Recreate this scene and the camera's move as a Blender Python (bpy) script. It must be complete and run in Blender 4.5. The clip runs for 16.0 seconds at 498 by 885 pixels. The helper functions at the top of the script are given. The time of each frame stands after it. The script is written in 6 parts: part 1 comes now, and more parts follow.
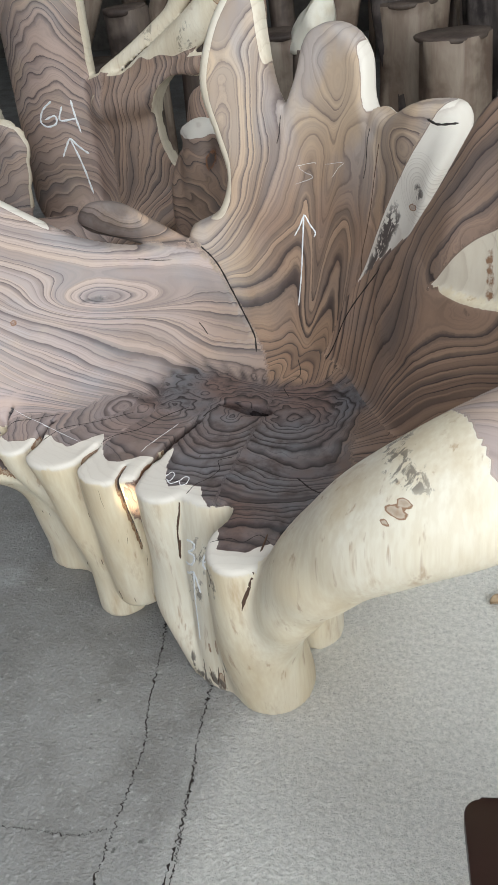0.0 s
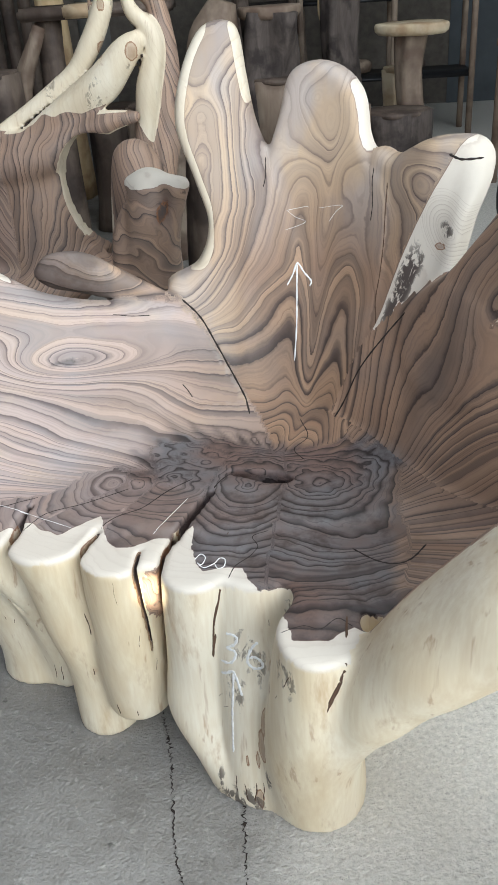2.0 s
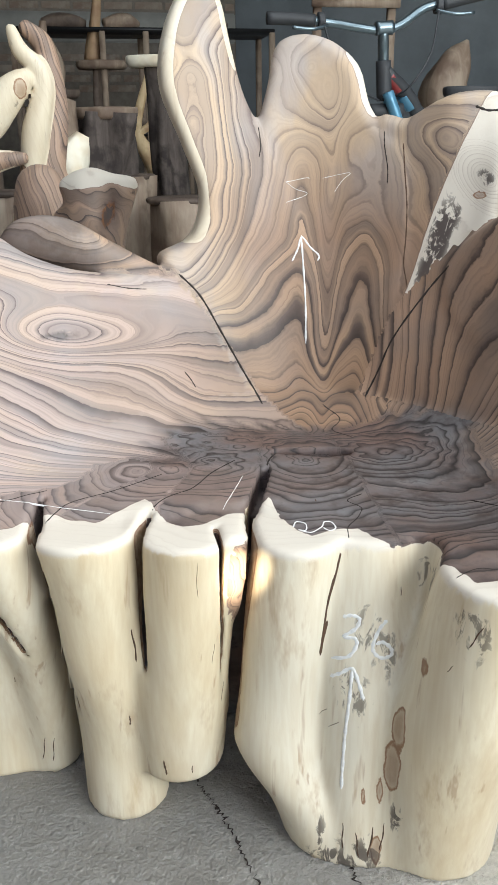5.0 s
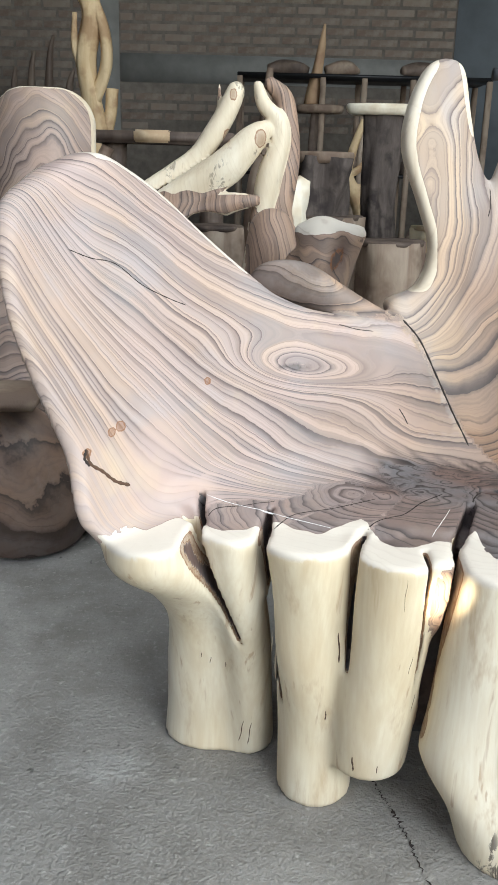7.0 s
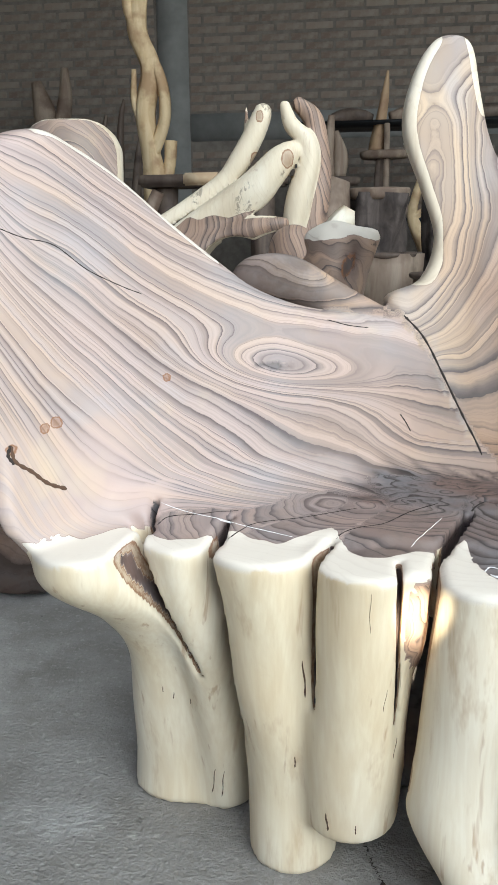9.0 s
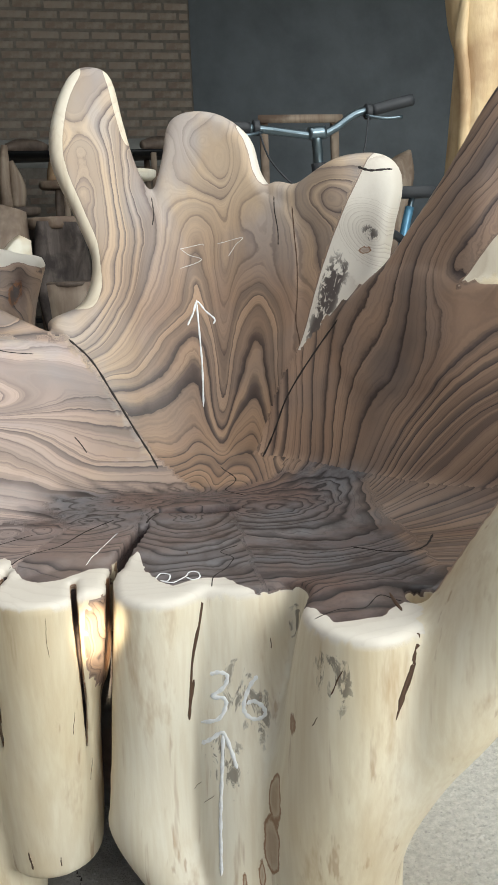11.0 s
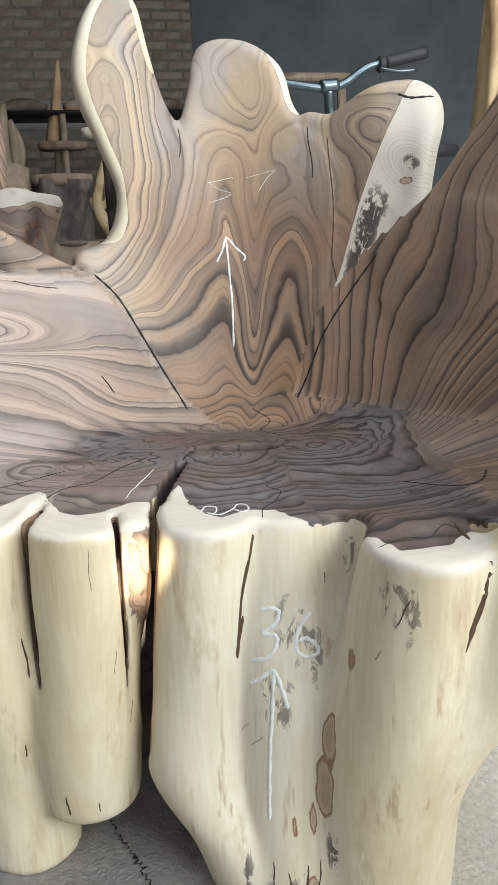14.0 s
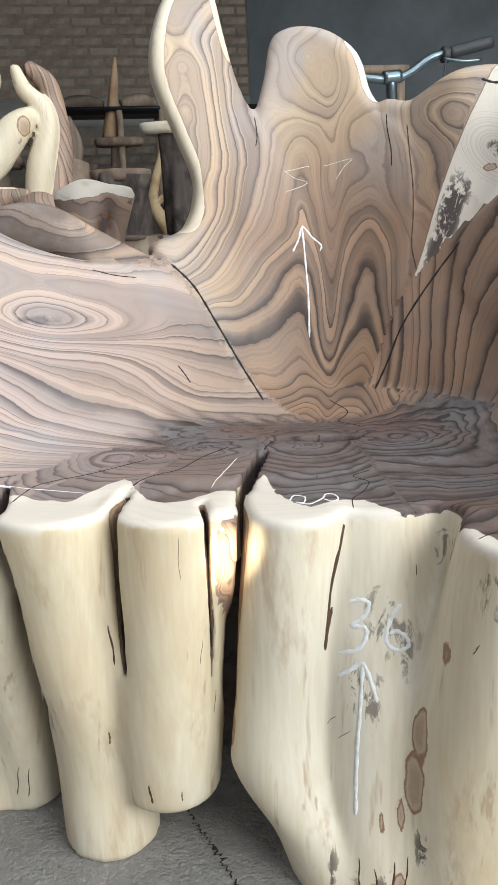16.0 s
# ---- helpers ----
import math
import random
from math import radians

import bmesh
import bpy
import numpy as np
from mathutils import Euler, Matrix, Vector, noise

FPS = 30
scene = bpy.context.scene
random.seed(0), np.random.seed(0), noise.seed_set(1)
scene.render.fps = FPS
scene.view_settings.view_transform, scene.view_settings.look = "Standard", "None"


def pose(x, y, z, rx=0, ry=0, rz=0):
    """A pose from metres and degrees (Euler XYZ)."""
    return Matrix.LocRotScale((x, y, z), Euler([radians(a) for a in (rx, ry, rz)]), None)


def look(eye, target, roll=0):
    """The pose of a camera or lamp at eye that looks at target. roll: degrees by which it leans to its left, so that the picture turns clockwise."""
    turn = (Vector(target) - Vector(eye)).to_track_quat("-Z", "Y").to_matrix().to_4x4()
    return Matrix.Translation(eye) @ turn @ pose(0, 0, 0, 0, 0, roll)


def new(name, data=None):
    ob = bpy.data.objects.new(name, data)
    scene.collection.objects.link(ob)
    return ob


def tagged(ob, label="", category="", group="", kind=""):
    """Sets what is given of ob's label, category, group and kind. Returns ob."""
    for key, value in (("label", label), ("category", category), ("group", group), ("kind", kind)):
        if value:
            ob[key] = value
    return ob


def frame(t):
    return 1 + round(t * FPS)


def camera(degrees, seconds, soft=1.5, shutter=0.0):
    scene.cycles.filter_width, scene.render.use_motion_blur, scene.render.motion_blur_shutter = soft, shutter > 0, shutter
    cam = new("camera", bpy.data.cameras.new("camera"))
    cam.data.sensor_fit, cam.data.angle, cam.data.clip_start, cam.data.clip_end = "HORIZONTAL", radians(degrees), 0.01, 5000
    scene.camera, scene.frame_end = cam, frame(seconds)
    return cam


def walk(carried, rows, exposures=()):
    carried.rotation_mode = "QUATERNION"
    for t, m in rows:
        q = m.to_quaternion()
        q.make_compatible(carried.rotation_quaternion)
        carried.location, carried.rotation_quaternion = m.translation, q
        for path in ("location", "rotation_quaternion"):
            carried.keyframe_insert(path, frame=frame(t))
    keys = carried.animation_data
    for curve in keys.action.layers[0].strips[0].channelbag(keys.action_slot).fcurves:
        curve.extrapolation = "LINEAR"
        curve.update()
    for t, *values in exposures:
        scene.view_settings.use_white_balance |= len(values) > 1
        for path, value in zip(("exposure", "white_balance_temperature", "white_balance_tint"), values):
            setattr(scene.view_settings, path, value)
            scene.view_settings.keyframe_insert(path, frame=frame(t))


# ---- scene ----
cam = camera(32.7, 16.0, soft=1.1)
PATH = [
    (0, (0.55, 0.128, 1.384), (-0.035, 1.676, 0.261), -8.0),
    (0.5, (0.436, 0.149, 1.373), (-0.02, 1.758, 0.275), -6.9),
    (1, (0.321, 0.168, 1.36), (-0.03, 1.831, 0.305), -6.1),
    (1.5, (0.225, 0.182, 1.327), (-0.033, 1.886, 0.312), -4.8),
    (2, (0.159, 0.223, 1.281), (-0.033, 1.946, 0.284), -4.2),
    (2.5, (0.092, 0.316, 1.237), (0.003, 2.053, 0.248), -4.1),
    (3, (0.006, 0.37, 1.192), (0.074, 2.114, 0.216), -3.8),
    (3.2, (-0.065, 0.39, 1.168), (0.111, 2.141, 0.218), -3.2),
    (5.3, (-0.315, 0.319, 0.909), (0.052, 2.172, 0.251), -0.8),
    (5.5, (-0.333, 0.288, 0.922), (0.007, 2.149, 0.271), -0.9),
    (6, (-0.38, 0.207, 0.951), (-0.161, 2.094, 0.326), -0.2),
    (6.5, (-0.402, 0.182, 0.973), (-0.292, 2.085, 0.367), 0.8),
    (7, (-0.389, 0.218, 0.955), (-0.41, 2.123, 0.347), 1.6),
    (7.5, (-0.333, 0.366, 0.919), (-0.524, 2.27, 0.337), 2.0),
    (8, (-0.295, 0.451, 0.85), (-0.601, 2.353, 0.312), 1.7),
    (8.5, (-0.254, 0.409, 0.845), (-0.593, 2.319, 0.358), 0.5),
    (9, (-0.208, 0.357, 0.828), (-0.45, 2.286, 0.36), -0.7),
    (9.5, (-0.174, 0.327, 0.829), (-0.273, 2.275, 0.387), -1.6),
    (10, (-0.163, 0.323, 0.83), (-0.095, 2.275, 0.401), -2.0),
    (10.2, (-0.162, 0.327, 0.826), (-0.026, 2.276, 0.398), -2.1),
    (12.3, (-0.111, 0.348, 0.811), (0.556, 2.186, 0.391), -2.8),
    (12.5, (-0.114, 0.352, 0.806), (0.538, 2.194, 0.38), -2.5),
    (13, (-0.144, 0.373, 0.782), (0.436, 2.235, 0.335), -2.0),
    (13.5, (-0.177, 0.39, 0.763), (0.317, 2.27, 0.296), -2.1),
    (14, (-0.199, 0.394, 0.756), (0.226, 2.288, 0.277), -2.2),
    (14.5, (-0.216, 0.396, 0.754), (0.164, 2.299, 0.273), -2.1),
    (15, (-0.223, 0.401, 0.753), (0.134, 2.31, 0.275), -2.1),
    (15.5, (-0.238, 0.407, 0.75), (0.099, 2.319, 0.272), -2.2),
    (16, (-0.244, 0.413, 0.746), (0.075, 2.327, 0.264), -2.4),
]
EXPOSURE = [(0, -0.30, 6270, 8), (1.5, -0.05, 6250, 8), (3.2, 0.14, 6270, 7), (5.5, 0.25, 6450, 7), (7.5, 0.26, 6260, 7), (8.5, 0.22, 6170, 6), (10.2, 0.15, 6340, 7), (12.4, -0.44, 7030, 4), (13.3, -0.24, 6880, 4), (14.0, 0.08, 6530, 6), (14.6, 0.18, 6490, 6), (16, 0.20, 6480, 8)]
walk(cam, [(t, look(eye, target, roll)) for t, eye, target, roll in PATH], exposures=EXPOSURE)

# ---- world and light ----
world = bpy.data.worlds.new("sky")
scene.world = world
world.use_nodes = True
_wn = world.node_tree.nodes
_sky = _wn.new("ShaderNodeTexSky")
_sky.sky_type = "NISHITA"
_sky.sun_disc = False
_sky.sun_elevation = radians(48)
_sky.sun_rotation = radians(200)
world.node_tree.links.new(_sky.outputs[0], _wn["Background"].inputs[0])
_wn["Background"].inputs[1].default_value = 0.085


def area_lamp(name, eye, target, w, h, power, color):
    data = bpy.data.lights.new(name, "AREA")
    data.shape, data.size, data.size_y, data.energy, data.color = "RECTANGLE", w, h, power, color
    ob = new(name, data)
    ob.matrix_world = look(eye, target)
    return ob


# daylight of the open front of the shed, behind the camera, and of the clear roof sheets over the bay
area_lamp("front_opening_daylight", (2.6, -2.0, 2.5), (-0.3, 1.6, 0.4), 4.5, 2.6, 345, (0.95, 0.975, 0.985))
area_lamp("roof_sheet_daylight", (1.3, 1.9, 3.95), (1.0, 2.1, 0.0), 3.0, 4.4, 100, (0.93, 0.975, 1.0))


# ---- materials ----
class Nodes:
    """Short hand for building one node material."""

    def __init__(self, name):
        self.mat = bpy.data.materials.new(name)
        self.mat.use_nodes = True
        self.tree = self.mat.node_tree
        self.bsdf = self.tree.nodes["Principled BSDF"]
        self.geo = self.tree.nodes.new("ShaderNodeTexCoord").outputs["Object"]

    def link(self, a, b):
        self.tree.links.new(a, b)

    def put(self, socket, value):
        if isinstance(value, bpy.types.NodeSocket):
            self.link(value, socket)
        elif isinstance(value, tuple) and len(value) == 3 and socket.type == "RGBA":
            socket.default_value = (*value, 1)
        else:
            socket.default_value = value

    def math(self, op, a, b=0.0, c=0.0, clamp=False):
        n = self.tree.nodes.new("ShaderNodeMath")
        n.operation, n.use_clamp = op, clamp
        for s, v in zip(n.inputs, (a, b, c)):
            self.put(s, v)
        return n.outputs[0]

    def attr(self, name):
        n = self.tree.nodes.new("ShaderNodeAttribute")
        n.attribute_name = name
        return n.outputs["Fac"]

    def noise(self, scale, detail=3.0, rough=0.55, vec=None, distort=0.0):
        n = self.tree.nodes.new("ShaderNodeTexNoise")
        n.inputs["Scale"].default_value, n.inputs["Detail"].default_value = scale, detail
        n.inputs["Roughness"].default_value, n.inputs["Distortion"].default_value = rough, distort
        self.link(vec or self.geo, n.inputs["Vector"])
        return n.outputs["Fac"]

    def noise1(self, w, scale, detail=2.0):
        n = self.tree.nodes.new("ShaderNodeTexNoise")
        n.noise_dimensions = "1D"
        n.inputs["Scale"].default_value, n.inputs["Detail"].default_value = scale, detail
        self.put(n.inputs["W"], w)
        return n.outputs["Fac"]

    def stretch(self, sx, sy, sz, rot=(0, 0, 0)):
        n = self.tree.nodes.new("ShaderNodeMapping")
        n.inputs["Scale"].default_value = (sx, sy, sz)
        n.inputs["Rotation"].default_value = rot
        self.link(self.geo, n.inputs["Vector"])
        return n.outputs[0]

    def ramp(self, fac, *stops):
        n = self.tree.nodes.new("ShaderNodeValToRGB")
        el = n.color_ramp.elements
        while len(el) < len(stops):
            el.new(0.5)
        for e, (p, c) in zip(el, stops):
            e.position = p
            e.color = (c, c, c, 1) if isinstance(c, (int, float)) else (*c, 1)
        self.put(n.inputs[0], fac)
        return n.outputs[0]

    def mix(self, fac, a, b, mode="MIX"):
        n = self.tree.nodes.new("ShaderNodeMix")
        n.data_type, n.blend_type = "RGBA", mode
        self.put(n.inputs[0], fac)
        self.put(n.inputs[6], a)
        self.put(n.inputs[7], b)
        return n.outputs[2]

    def random(self):
        return self.tree.nodes.new("ShaderNodeObjectInfo").outputs["Random"]

    def done(self, color, rough=0.6, bump=None, strength=0.3, dist=0.004, metal=0.0, spec=0.5):
        self.put(self.bsdf.inputs["Base Color"], color)
        self.put(self.bsdf.inputs["Roughness"], rough)
        self.put(self.bsdf.inputs["Metallic"], metal)
        self.put(self.bsdf.inputs["Specular IOR Level"], spec)
        if bump is not None:
            n = self.tree.nodes.new("ShaderNodeBump")
            n.inputs["Strength"].default_value, n.inputs["Distance"].default_value = strength, dist
            self.link(bump, n.inputs["Height"])
            self.link(n.outputs[0], self.bsdf.inputs["Normal"])
        return self.mat


def figured_wood():
    """Sanded heartwood with growth rings (attribute ring), pale sapwood (sap), dark old core wood and painted-in shade
    (both dark).
    """
    n = Nodes("figured_wood")
    warp = n.math("MULTIPLY", n.math("SUBTRACT", n.noise(8, 3, 0.5), 0.5), 1.0)
    fine = n.math("MULTIPLY", n.math("SUBTRACT", n.noise(45, 3, 0.6), 0.5), 0.30)
    ring = n.math("ADD", n.math("ADD", n.attr("ring"), warp), fine)
    ring = n.math("ADD", ring, n.math("MULTIPLY", n.noise1(ring, 0.33, 2), 2.6))
    saw = n.math("FRACT", ring)
    white_noise = n.tree.nodes.new("ShaderNodeTexWhiteNoise")
    white_noise.noise_dimensions = "1D"
    n.link(n.math("FLOOR", ring), white_noise.inputs["W"])
    each = white_noise.outputs["Value"]
    some = n.ramp(n.noise(4.6, 3), (0.34, 0.45), (0.56, 1.0))
    quiet = n.math("SUBTRACT", 1.0, n.attr("calm"))
    line = n.ramp(saw, (0.0, 0.8), (0.03, 0.25), (0.07, 0.0), (0.66, 0.0), (0.84, 0.30), (0.95, 0.85), (1.0, 1.0))
    line = n.math("MULTIPLY", n.math("MULTIPLY", line, n.ramp(each, (0.0, 0.45), (0.5, 1.0))), n.math("MULTIPLY", some, quiet))
    shade = n.ramp(saw, (0.0, 0.28), (0.10, 0.10), (0.30, 0.0), (0.45, 0.05), (0.80, 0.62), (1.0, 1.0))
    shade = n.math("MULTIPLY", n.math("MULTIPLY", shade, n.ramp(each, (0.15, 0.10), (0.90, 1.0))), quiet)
    thin = n.ramp(n.math("FRACT", n.math("MULTIPLY", ring, 3.0)), (0.0, 0.38), (0.10, 0.0), (0.80, 0.0), (1.0, 0.38))
    thin = n.math("MULTIPLY", n.math("MULTIPLY", thin, n.ramp(n.noise(6.3, 2), (0.46, 0), (0.62, 1))), quiet)
    fibre = n.ramp(n.noise1(ring, 9.0, 3), (0.46, 0.0), (0.68, 0.22))
    late = n.math("MAXIMUM", line, n.math("MULTIPLY", shade, 0.5))
    vary = n.noise1(ring, 0.43, 2)
    band = n.ramp(n.noise1(n.math("ADD", ring, 17.3), 0.55, 2), (0.47, 0), (0.60, 1))
    band = n.math("MULTIPLY", band, n.math("MULTIPLY", quiet, n.ramp(n.noise(3.3, 3), (0.38, 0.35), (0.55, 1))))
    pale = n.mix(n.ramp(vary, (0.36, 0), (0.62, 1)), (0.495, 0.372, 0.292), (0.415, 0.332, 0.294))
    pale = n.mix(n.ramp(n.noise(3.6, 4, 0.6), (0.44, 0), (0.62, 0.55)), pale, (0.480, 0.362, 0.336))
    pale = n.mix(n.ramp(n.noise(5.5, 4, 0.6, n.stretch(1, 1, 1.6)), (0.52, 0), (0.66, 0.5)), pale, (0.385, 0.355, 0.360))
    pale = n.mix(n.ramp(n.noise(4.1, 4, 0.6, n.stretch(1.4, 1, 1)), (0.56, 0), (0.68, 0.5)), pale, (0.575, 0.455, 0.315))
    pale = n.mix(n.attr("honey"), pale, n.mix(n.ramp(n.noise(7, 3, 0.5, n.stretch(1.6, 1, 0.35)), (0.44, 0), (0.60, 1)), (0.545, 0.405, 0.255), (0.420, 0.375, 0.335)))
    core = n.mix(n.ramp(vary, (0.34, 0), (0.64, 1)), (0.290, 0.172, 0.105), (0.410, 0.255, 0.152))
    core = n.mix(n.ramp(n.noise(4.5, 4, 0.6), (0.50, 0), (0.66, 0.6)), core, (0.215, 0.158, 0.122))
    body = n.mix(n.attr("tan"), pale, core)
    wash = n.mix(n.ramp(n.noise(5, 3), (0.42, 0), (0.60, 1)), (0.195, 0.148, 0.130), (0.185, 0.187, 0.195))
    wash = n.mix(n.attr("tan"), wash, (0.060, 0.042, 0.036))
    lines = n.mix(n.attr("tan"), (0.085, 0.057, 0.058), (0.030, 0.019, 0.015))
    wood = n.mix(n.math("MULTIPLY", band, n.mix(n.attr("tan"), (0.50, 0.50, 0.50), (0.62, 0.62, 0.62))), body, wash)
    wood = n.mix(n.math("MULTIPLY", shade, 0.82), wood, wash)
    wood = n.mix(n.math("MULTIPLY", fibre, quiet), wood, wash)
    wood = n.mix(n.math("MULTIPLY", n.math("MAXIMUM", line, thin), 0.88), wood, lines)
    # tone of dark old wood, also used to paint shade in clefts and gaps
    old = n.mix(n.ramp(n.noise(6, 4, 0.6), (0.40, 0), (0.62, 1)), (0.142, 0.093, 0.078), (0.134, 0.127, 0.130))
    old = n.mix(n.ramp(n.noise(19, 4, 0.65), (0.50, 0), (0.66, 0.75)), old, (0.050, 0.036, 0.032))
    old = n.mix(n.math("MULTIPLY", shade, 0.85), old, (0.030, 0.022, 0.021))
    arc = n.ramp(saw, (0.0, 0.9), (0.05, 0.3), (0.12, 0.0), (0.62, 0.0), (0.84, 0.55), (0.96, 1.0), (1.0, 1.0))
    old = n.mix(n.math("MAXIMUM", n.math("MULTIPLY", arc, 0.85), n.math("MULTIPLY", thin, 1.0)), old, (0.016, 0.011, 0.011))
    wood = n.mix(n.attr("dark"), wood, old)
    streak = n.noise(24, 5, 0.65, n.stretch(1, 1, 0.13))
    cream = n.mix(n.ramp(streak, (0.36, 0), (0.64, 1)), (0.71, 0.625, 0.455), (0.63, 0.52, 0.350))
    cream = n.mix(n.ramp(n.noise(4, 4, 0.6, n.stretch(1, 1, 0.35)), (0.44, 0), (0.64, 0.85)), cream, (0.755, 0.700, 0.575))
    cream = n.mix(n.ramp(n.noise(6.4, 5, 0.65, n.stretch(1, 1, 0.22)), (0.52, 0), (0.70, 0.65)), cream, (0.49, 0.37, 0.215))
    cream = n.mix(n.ramp(n.noise(17, 5, 0.7, n.stretch(1, 1, 0.20)), (0.58, 0), (0.72, 0.7)), cream, (0.41, 0.27, 0.14))
    cream = n.mix(n.ramp(n.noise(60, 3, 0.6, n.stretch(1, 1, 0.06)), (0.63, 0), (0.71, 0.60)), cream, (0.36, 0.22, 0.12))
    cream = n.mix(n.ramp(n.noise(150, 2, 0.5, n.stretch(1, 1, 0.05)), (0.40, 0.16), (0.60, 0.0)), cream, (0.50, 0.36, 0.20))
    edge = n.math("ADD", n.attr("sap"), n.math("MULTIPLY", n.math("SUBTRACT", n.noise(22, 3), 0.5), 0.22))
    white = n.ramp(edge, (0.47, 0), (0.53, 1))
    rim_line = n.ramp(edge, (0.34, 0), (0.44, 0.45), (0.49, 0.75), (0.54, 0))
    pad = n.mix(n.math("MULTIPLY", late, 0.85), (0.66, 0.605, 0.525), (0.42, 0.345, 0.29))
    cream = n.mix(n.math("MULTIPLY", n.attr("bleach"), 0.9), cream, pad)
    color = n.mix(n.math("MULTIPLY", rim_line, n.attr("bleach")), n.mix(white, wood, cream), (0.16, 0.095, 0.075))
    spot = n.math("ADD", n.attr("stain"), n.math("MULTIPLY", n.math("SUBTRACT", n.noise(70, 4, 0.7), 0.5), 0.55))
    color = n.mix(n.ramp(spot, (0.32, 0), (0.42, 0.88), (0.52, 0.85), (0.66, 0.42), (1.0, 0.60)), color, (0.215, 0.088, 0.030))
    twig = n.noise(62, 4, 0.7, n.stretch(1, 1, 0.45, (0, radians(35), 0)), 0.8)
    twig = n.math("ADD", twig, n.math("MULTIPLY", n.math("SUBTRACT", n.attr("brush"), 0.75), 0.30))
    color = n.mix(n.math("MULTIPLY", n.ramp(twig, (0.47, 0), (0.54, 0.95)), n.attr("brush")), color, (0.055, 0.040, 0.036))
    rough = n.math("ADD", 0.42, n.math("MULTIPLY", n.noise(18, 3), 0.2))
    bump = n.math("ADD", n.math("MULTIPLY", late, -0.35), n.noise(90, 3, 0.6, n.stretch(1, 1, 0.3)))
    return n.done(color, rough, bump, 0.22, 0.002, spec=0.42)


def plain_wood(name, c1, c2, c3, scale=1.0, rough=0.7):
    """Worn grey-brown wood with long grain."""
    n = Nodes(name)
    g = n.noise(14 * scale, 4, 0.6, n.stretch(1, 1, 0.18), 0.6)
    color = n.mix(n.ramp(g, (0.35, 0), (0.66, 1)), c1, c2)
    color = n.mix(n.ramp(n.noise(4.5 * scale, 4), (0.48, 0), (0.62, 1)), color, c3)
    color = n.mix(n.math("MULTIPLY", n.random(), 0.35), color, c1)
    return n.done(color, rough, n.noise(34 * scale, 5, 0.65, n.stretch(1, 1, 0.3)), 0.5, 0.006)


WOOD = figured_wood()
GREY_WOOD = plain_wood("grey_root_wood", (0.20, 0.14, 0.10), (0.36, 0.29, 0.22), (0.13, 0.085, 0.06))
DARK_WOOD = plain_wood("dark_root_wood", (0.10, 0.07, 0.055), (0.19, 0.145, 0.11), (0.055, 0.038, 0.03))
PALE_WOOD = plain_wood("pale_root_wood", (0.62, 0.50, 0.32), (0.70, 0.60, 0.44), (0.40, 0.27, 0.16))
BARK = plain_wood("rough_bark", (0.050, 0.038, 0.033), (0.125, 0.100, 0.086), (0.024, 0.017, 0.015), 1.8, 0.85)


def concrete():
    n = Nodes("worn_concrete")
    big = n.noise(1.3, 4)
    mid = n.noise(7, 5, 0.6)
    grit = n.noise(150, 3, 0.7)
    color = n.mix(n.ramp(big, (0.35, 0), (0.65, 1)), (0.258, 0.245, 0.224), (0.350, 0.337, 0.312))
    color = n.mix(n.ramp(mid, (0.44, 0), (0.66, 0.8)), color, (0.205, 0.192, 0.172))
    color = n.mix(n.ramp(n.noise(3.2, 4, 0.6), (0.52, 0), (0.66, 0.65)), color, (0.195, 0.182, 0.162))
    color = n.mix(n.ramp(n.noise(2.6, 5, 0.65), (0.60, 0), (0.68, 0.6)), color, (0.44, 0.435, 0.415))
    color = n.mix(n.ramp(n.noise(60, 2, 0.5), (0.62, 0), (0.72, 0.5)), color, (0.47, 0.45, 0.41))
    color = n.mix(n.ramp(n.noise(38, 2, 0.5), (0.70, 0), (0.76, 0.8)), color, (0.10, 0.095, 0.085))
    speck = n.noise(95, 3, 0.75)
    color = n.mix(n.ramp(speck, (0.34, 0.42), (0.45, 0.0)), color, (0.19, 0.185, 0.172))
    color = n.mix(n.ramp(speck, (0.57, 0.0), (0.68, 0.34)), color, (0.50, 0.49, 0.465))
    # right of the crack: paler slab, with the brighter light there painted in too
    sep = n.tree.nodes.new("ShaderNodeSeparateXYZ")
    n.link(n.geo, sep.inputs[0])
    slab = n.math("ADD", sep.outputs[0], n.math("MULTIPLY", n.math("SUBTRACT", n.noise(9, 3), 0.5), 0.05))
    color = n.mix(n.ramp(slab, (0.0, 0.0), (0.10, 0.60), (0.40, 0.92)), color, n.mix(n.ramp(speck, (0.38, 0), (0.62, 1)), (0.60, 0.578, 0.520), (0.78, 0.75, 0.68)))
    color = n.mix(n.ramp(n.noise(130, 2, 0.6), (0.60, 0), (0.70, 0.45)), color, (0.26, 0.25, 0.22))
    bump = n.math("ADD", n.math("MULTIPLY", grit, 0.6), n.noise(40, 4, 0.7))
    return n.done(color, 0.88, bump, 0.8, 0.009, spec=0.3)


CONCRETE = concrete()


def plain(name, color, rough=0.6, metal=0.0, vary=0.12, scale=20.0, bump=0.1):
    n = Nodes(name)
    g = n.noise(scale, 4, 0.6)
    dark = tuple(c * (1 - 2.2 * vary) for c in color)
    return n.done(n.mix(n.ramp(g, (0.35, 0), (0.68, 1)), color, dark), rough, n.noise(scale * 5, 3), bump, 0.002, metal)


CRACK = plain("dark_crack", (0.030, 0.022, 0.018), 0.9)
SLIT = plain("brown_slit", (0.095, 0.052, 0.030), 0.9)
CHALK = plain("white_chalk", (0.86, 0.86, 0.84), 0.95, 0, 0.10, 120)


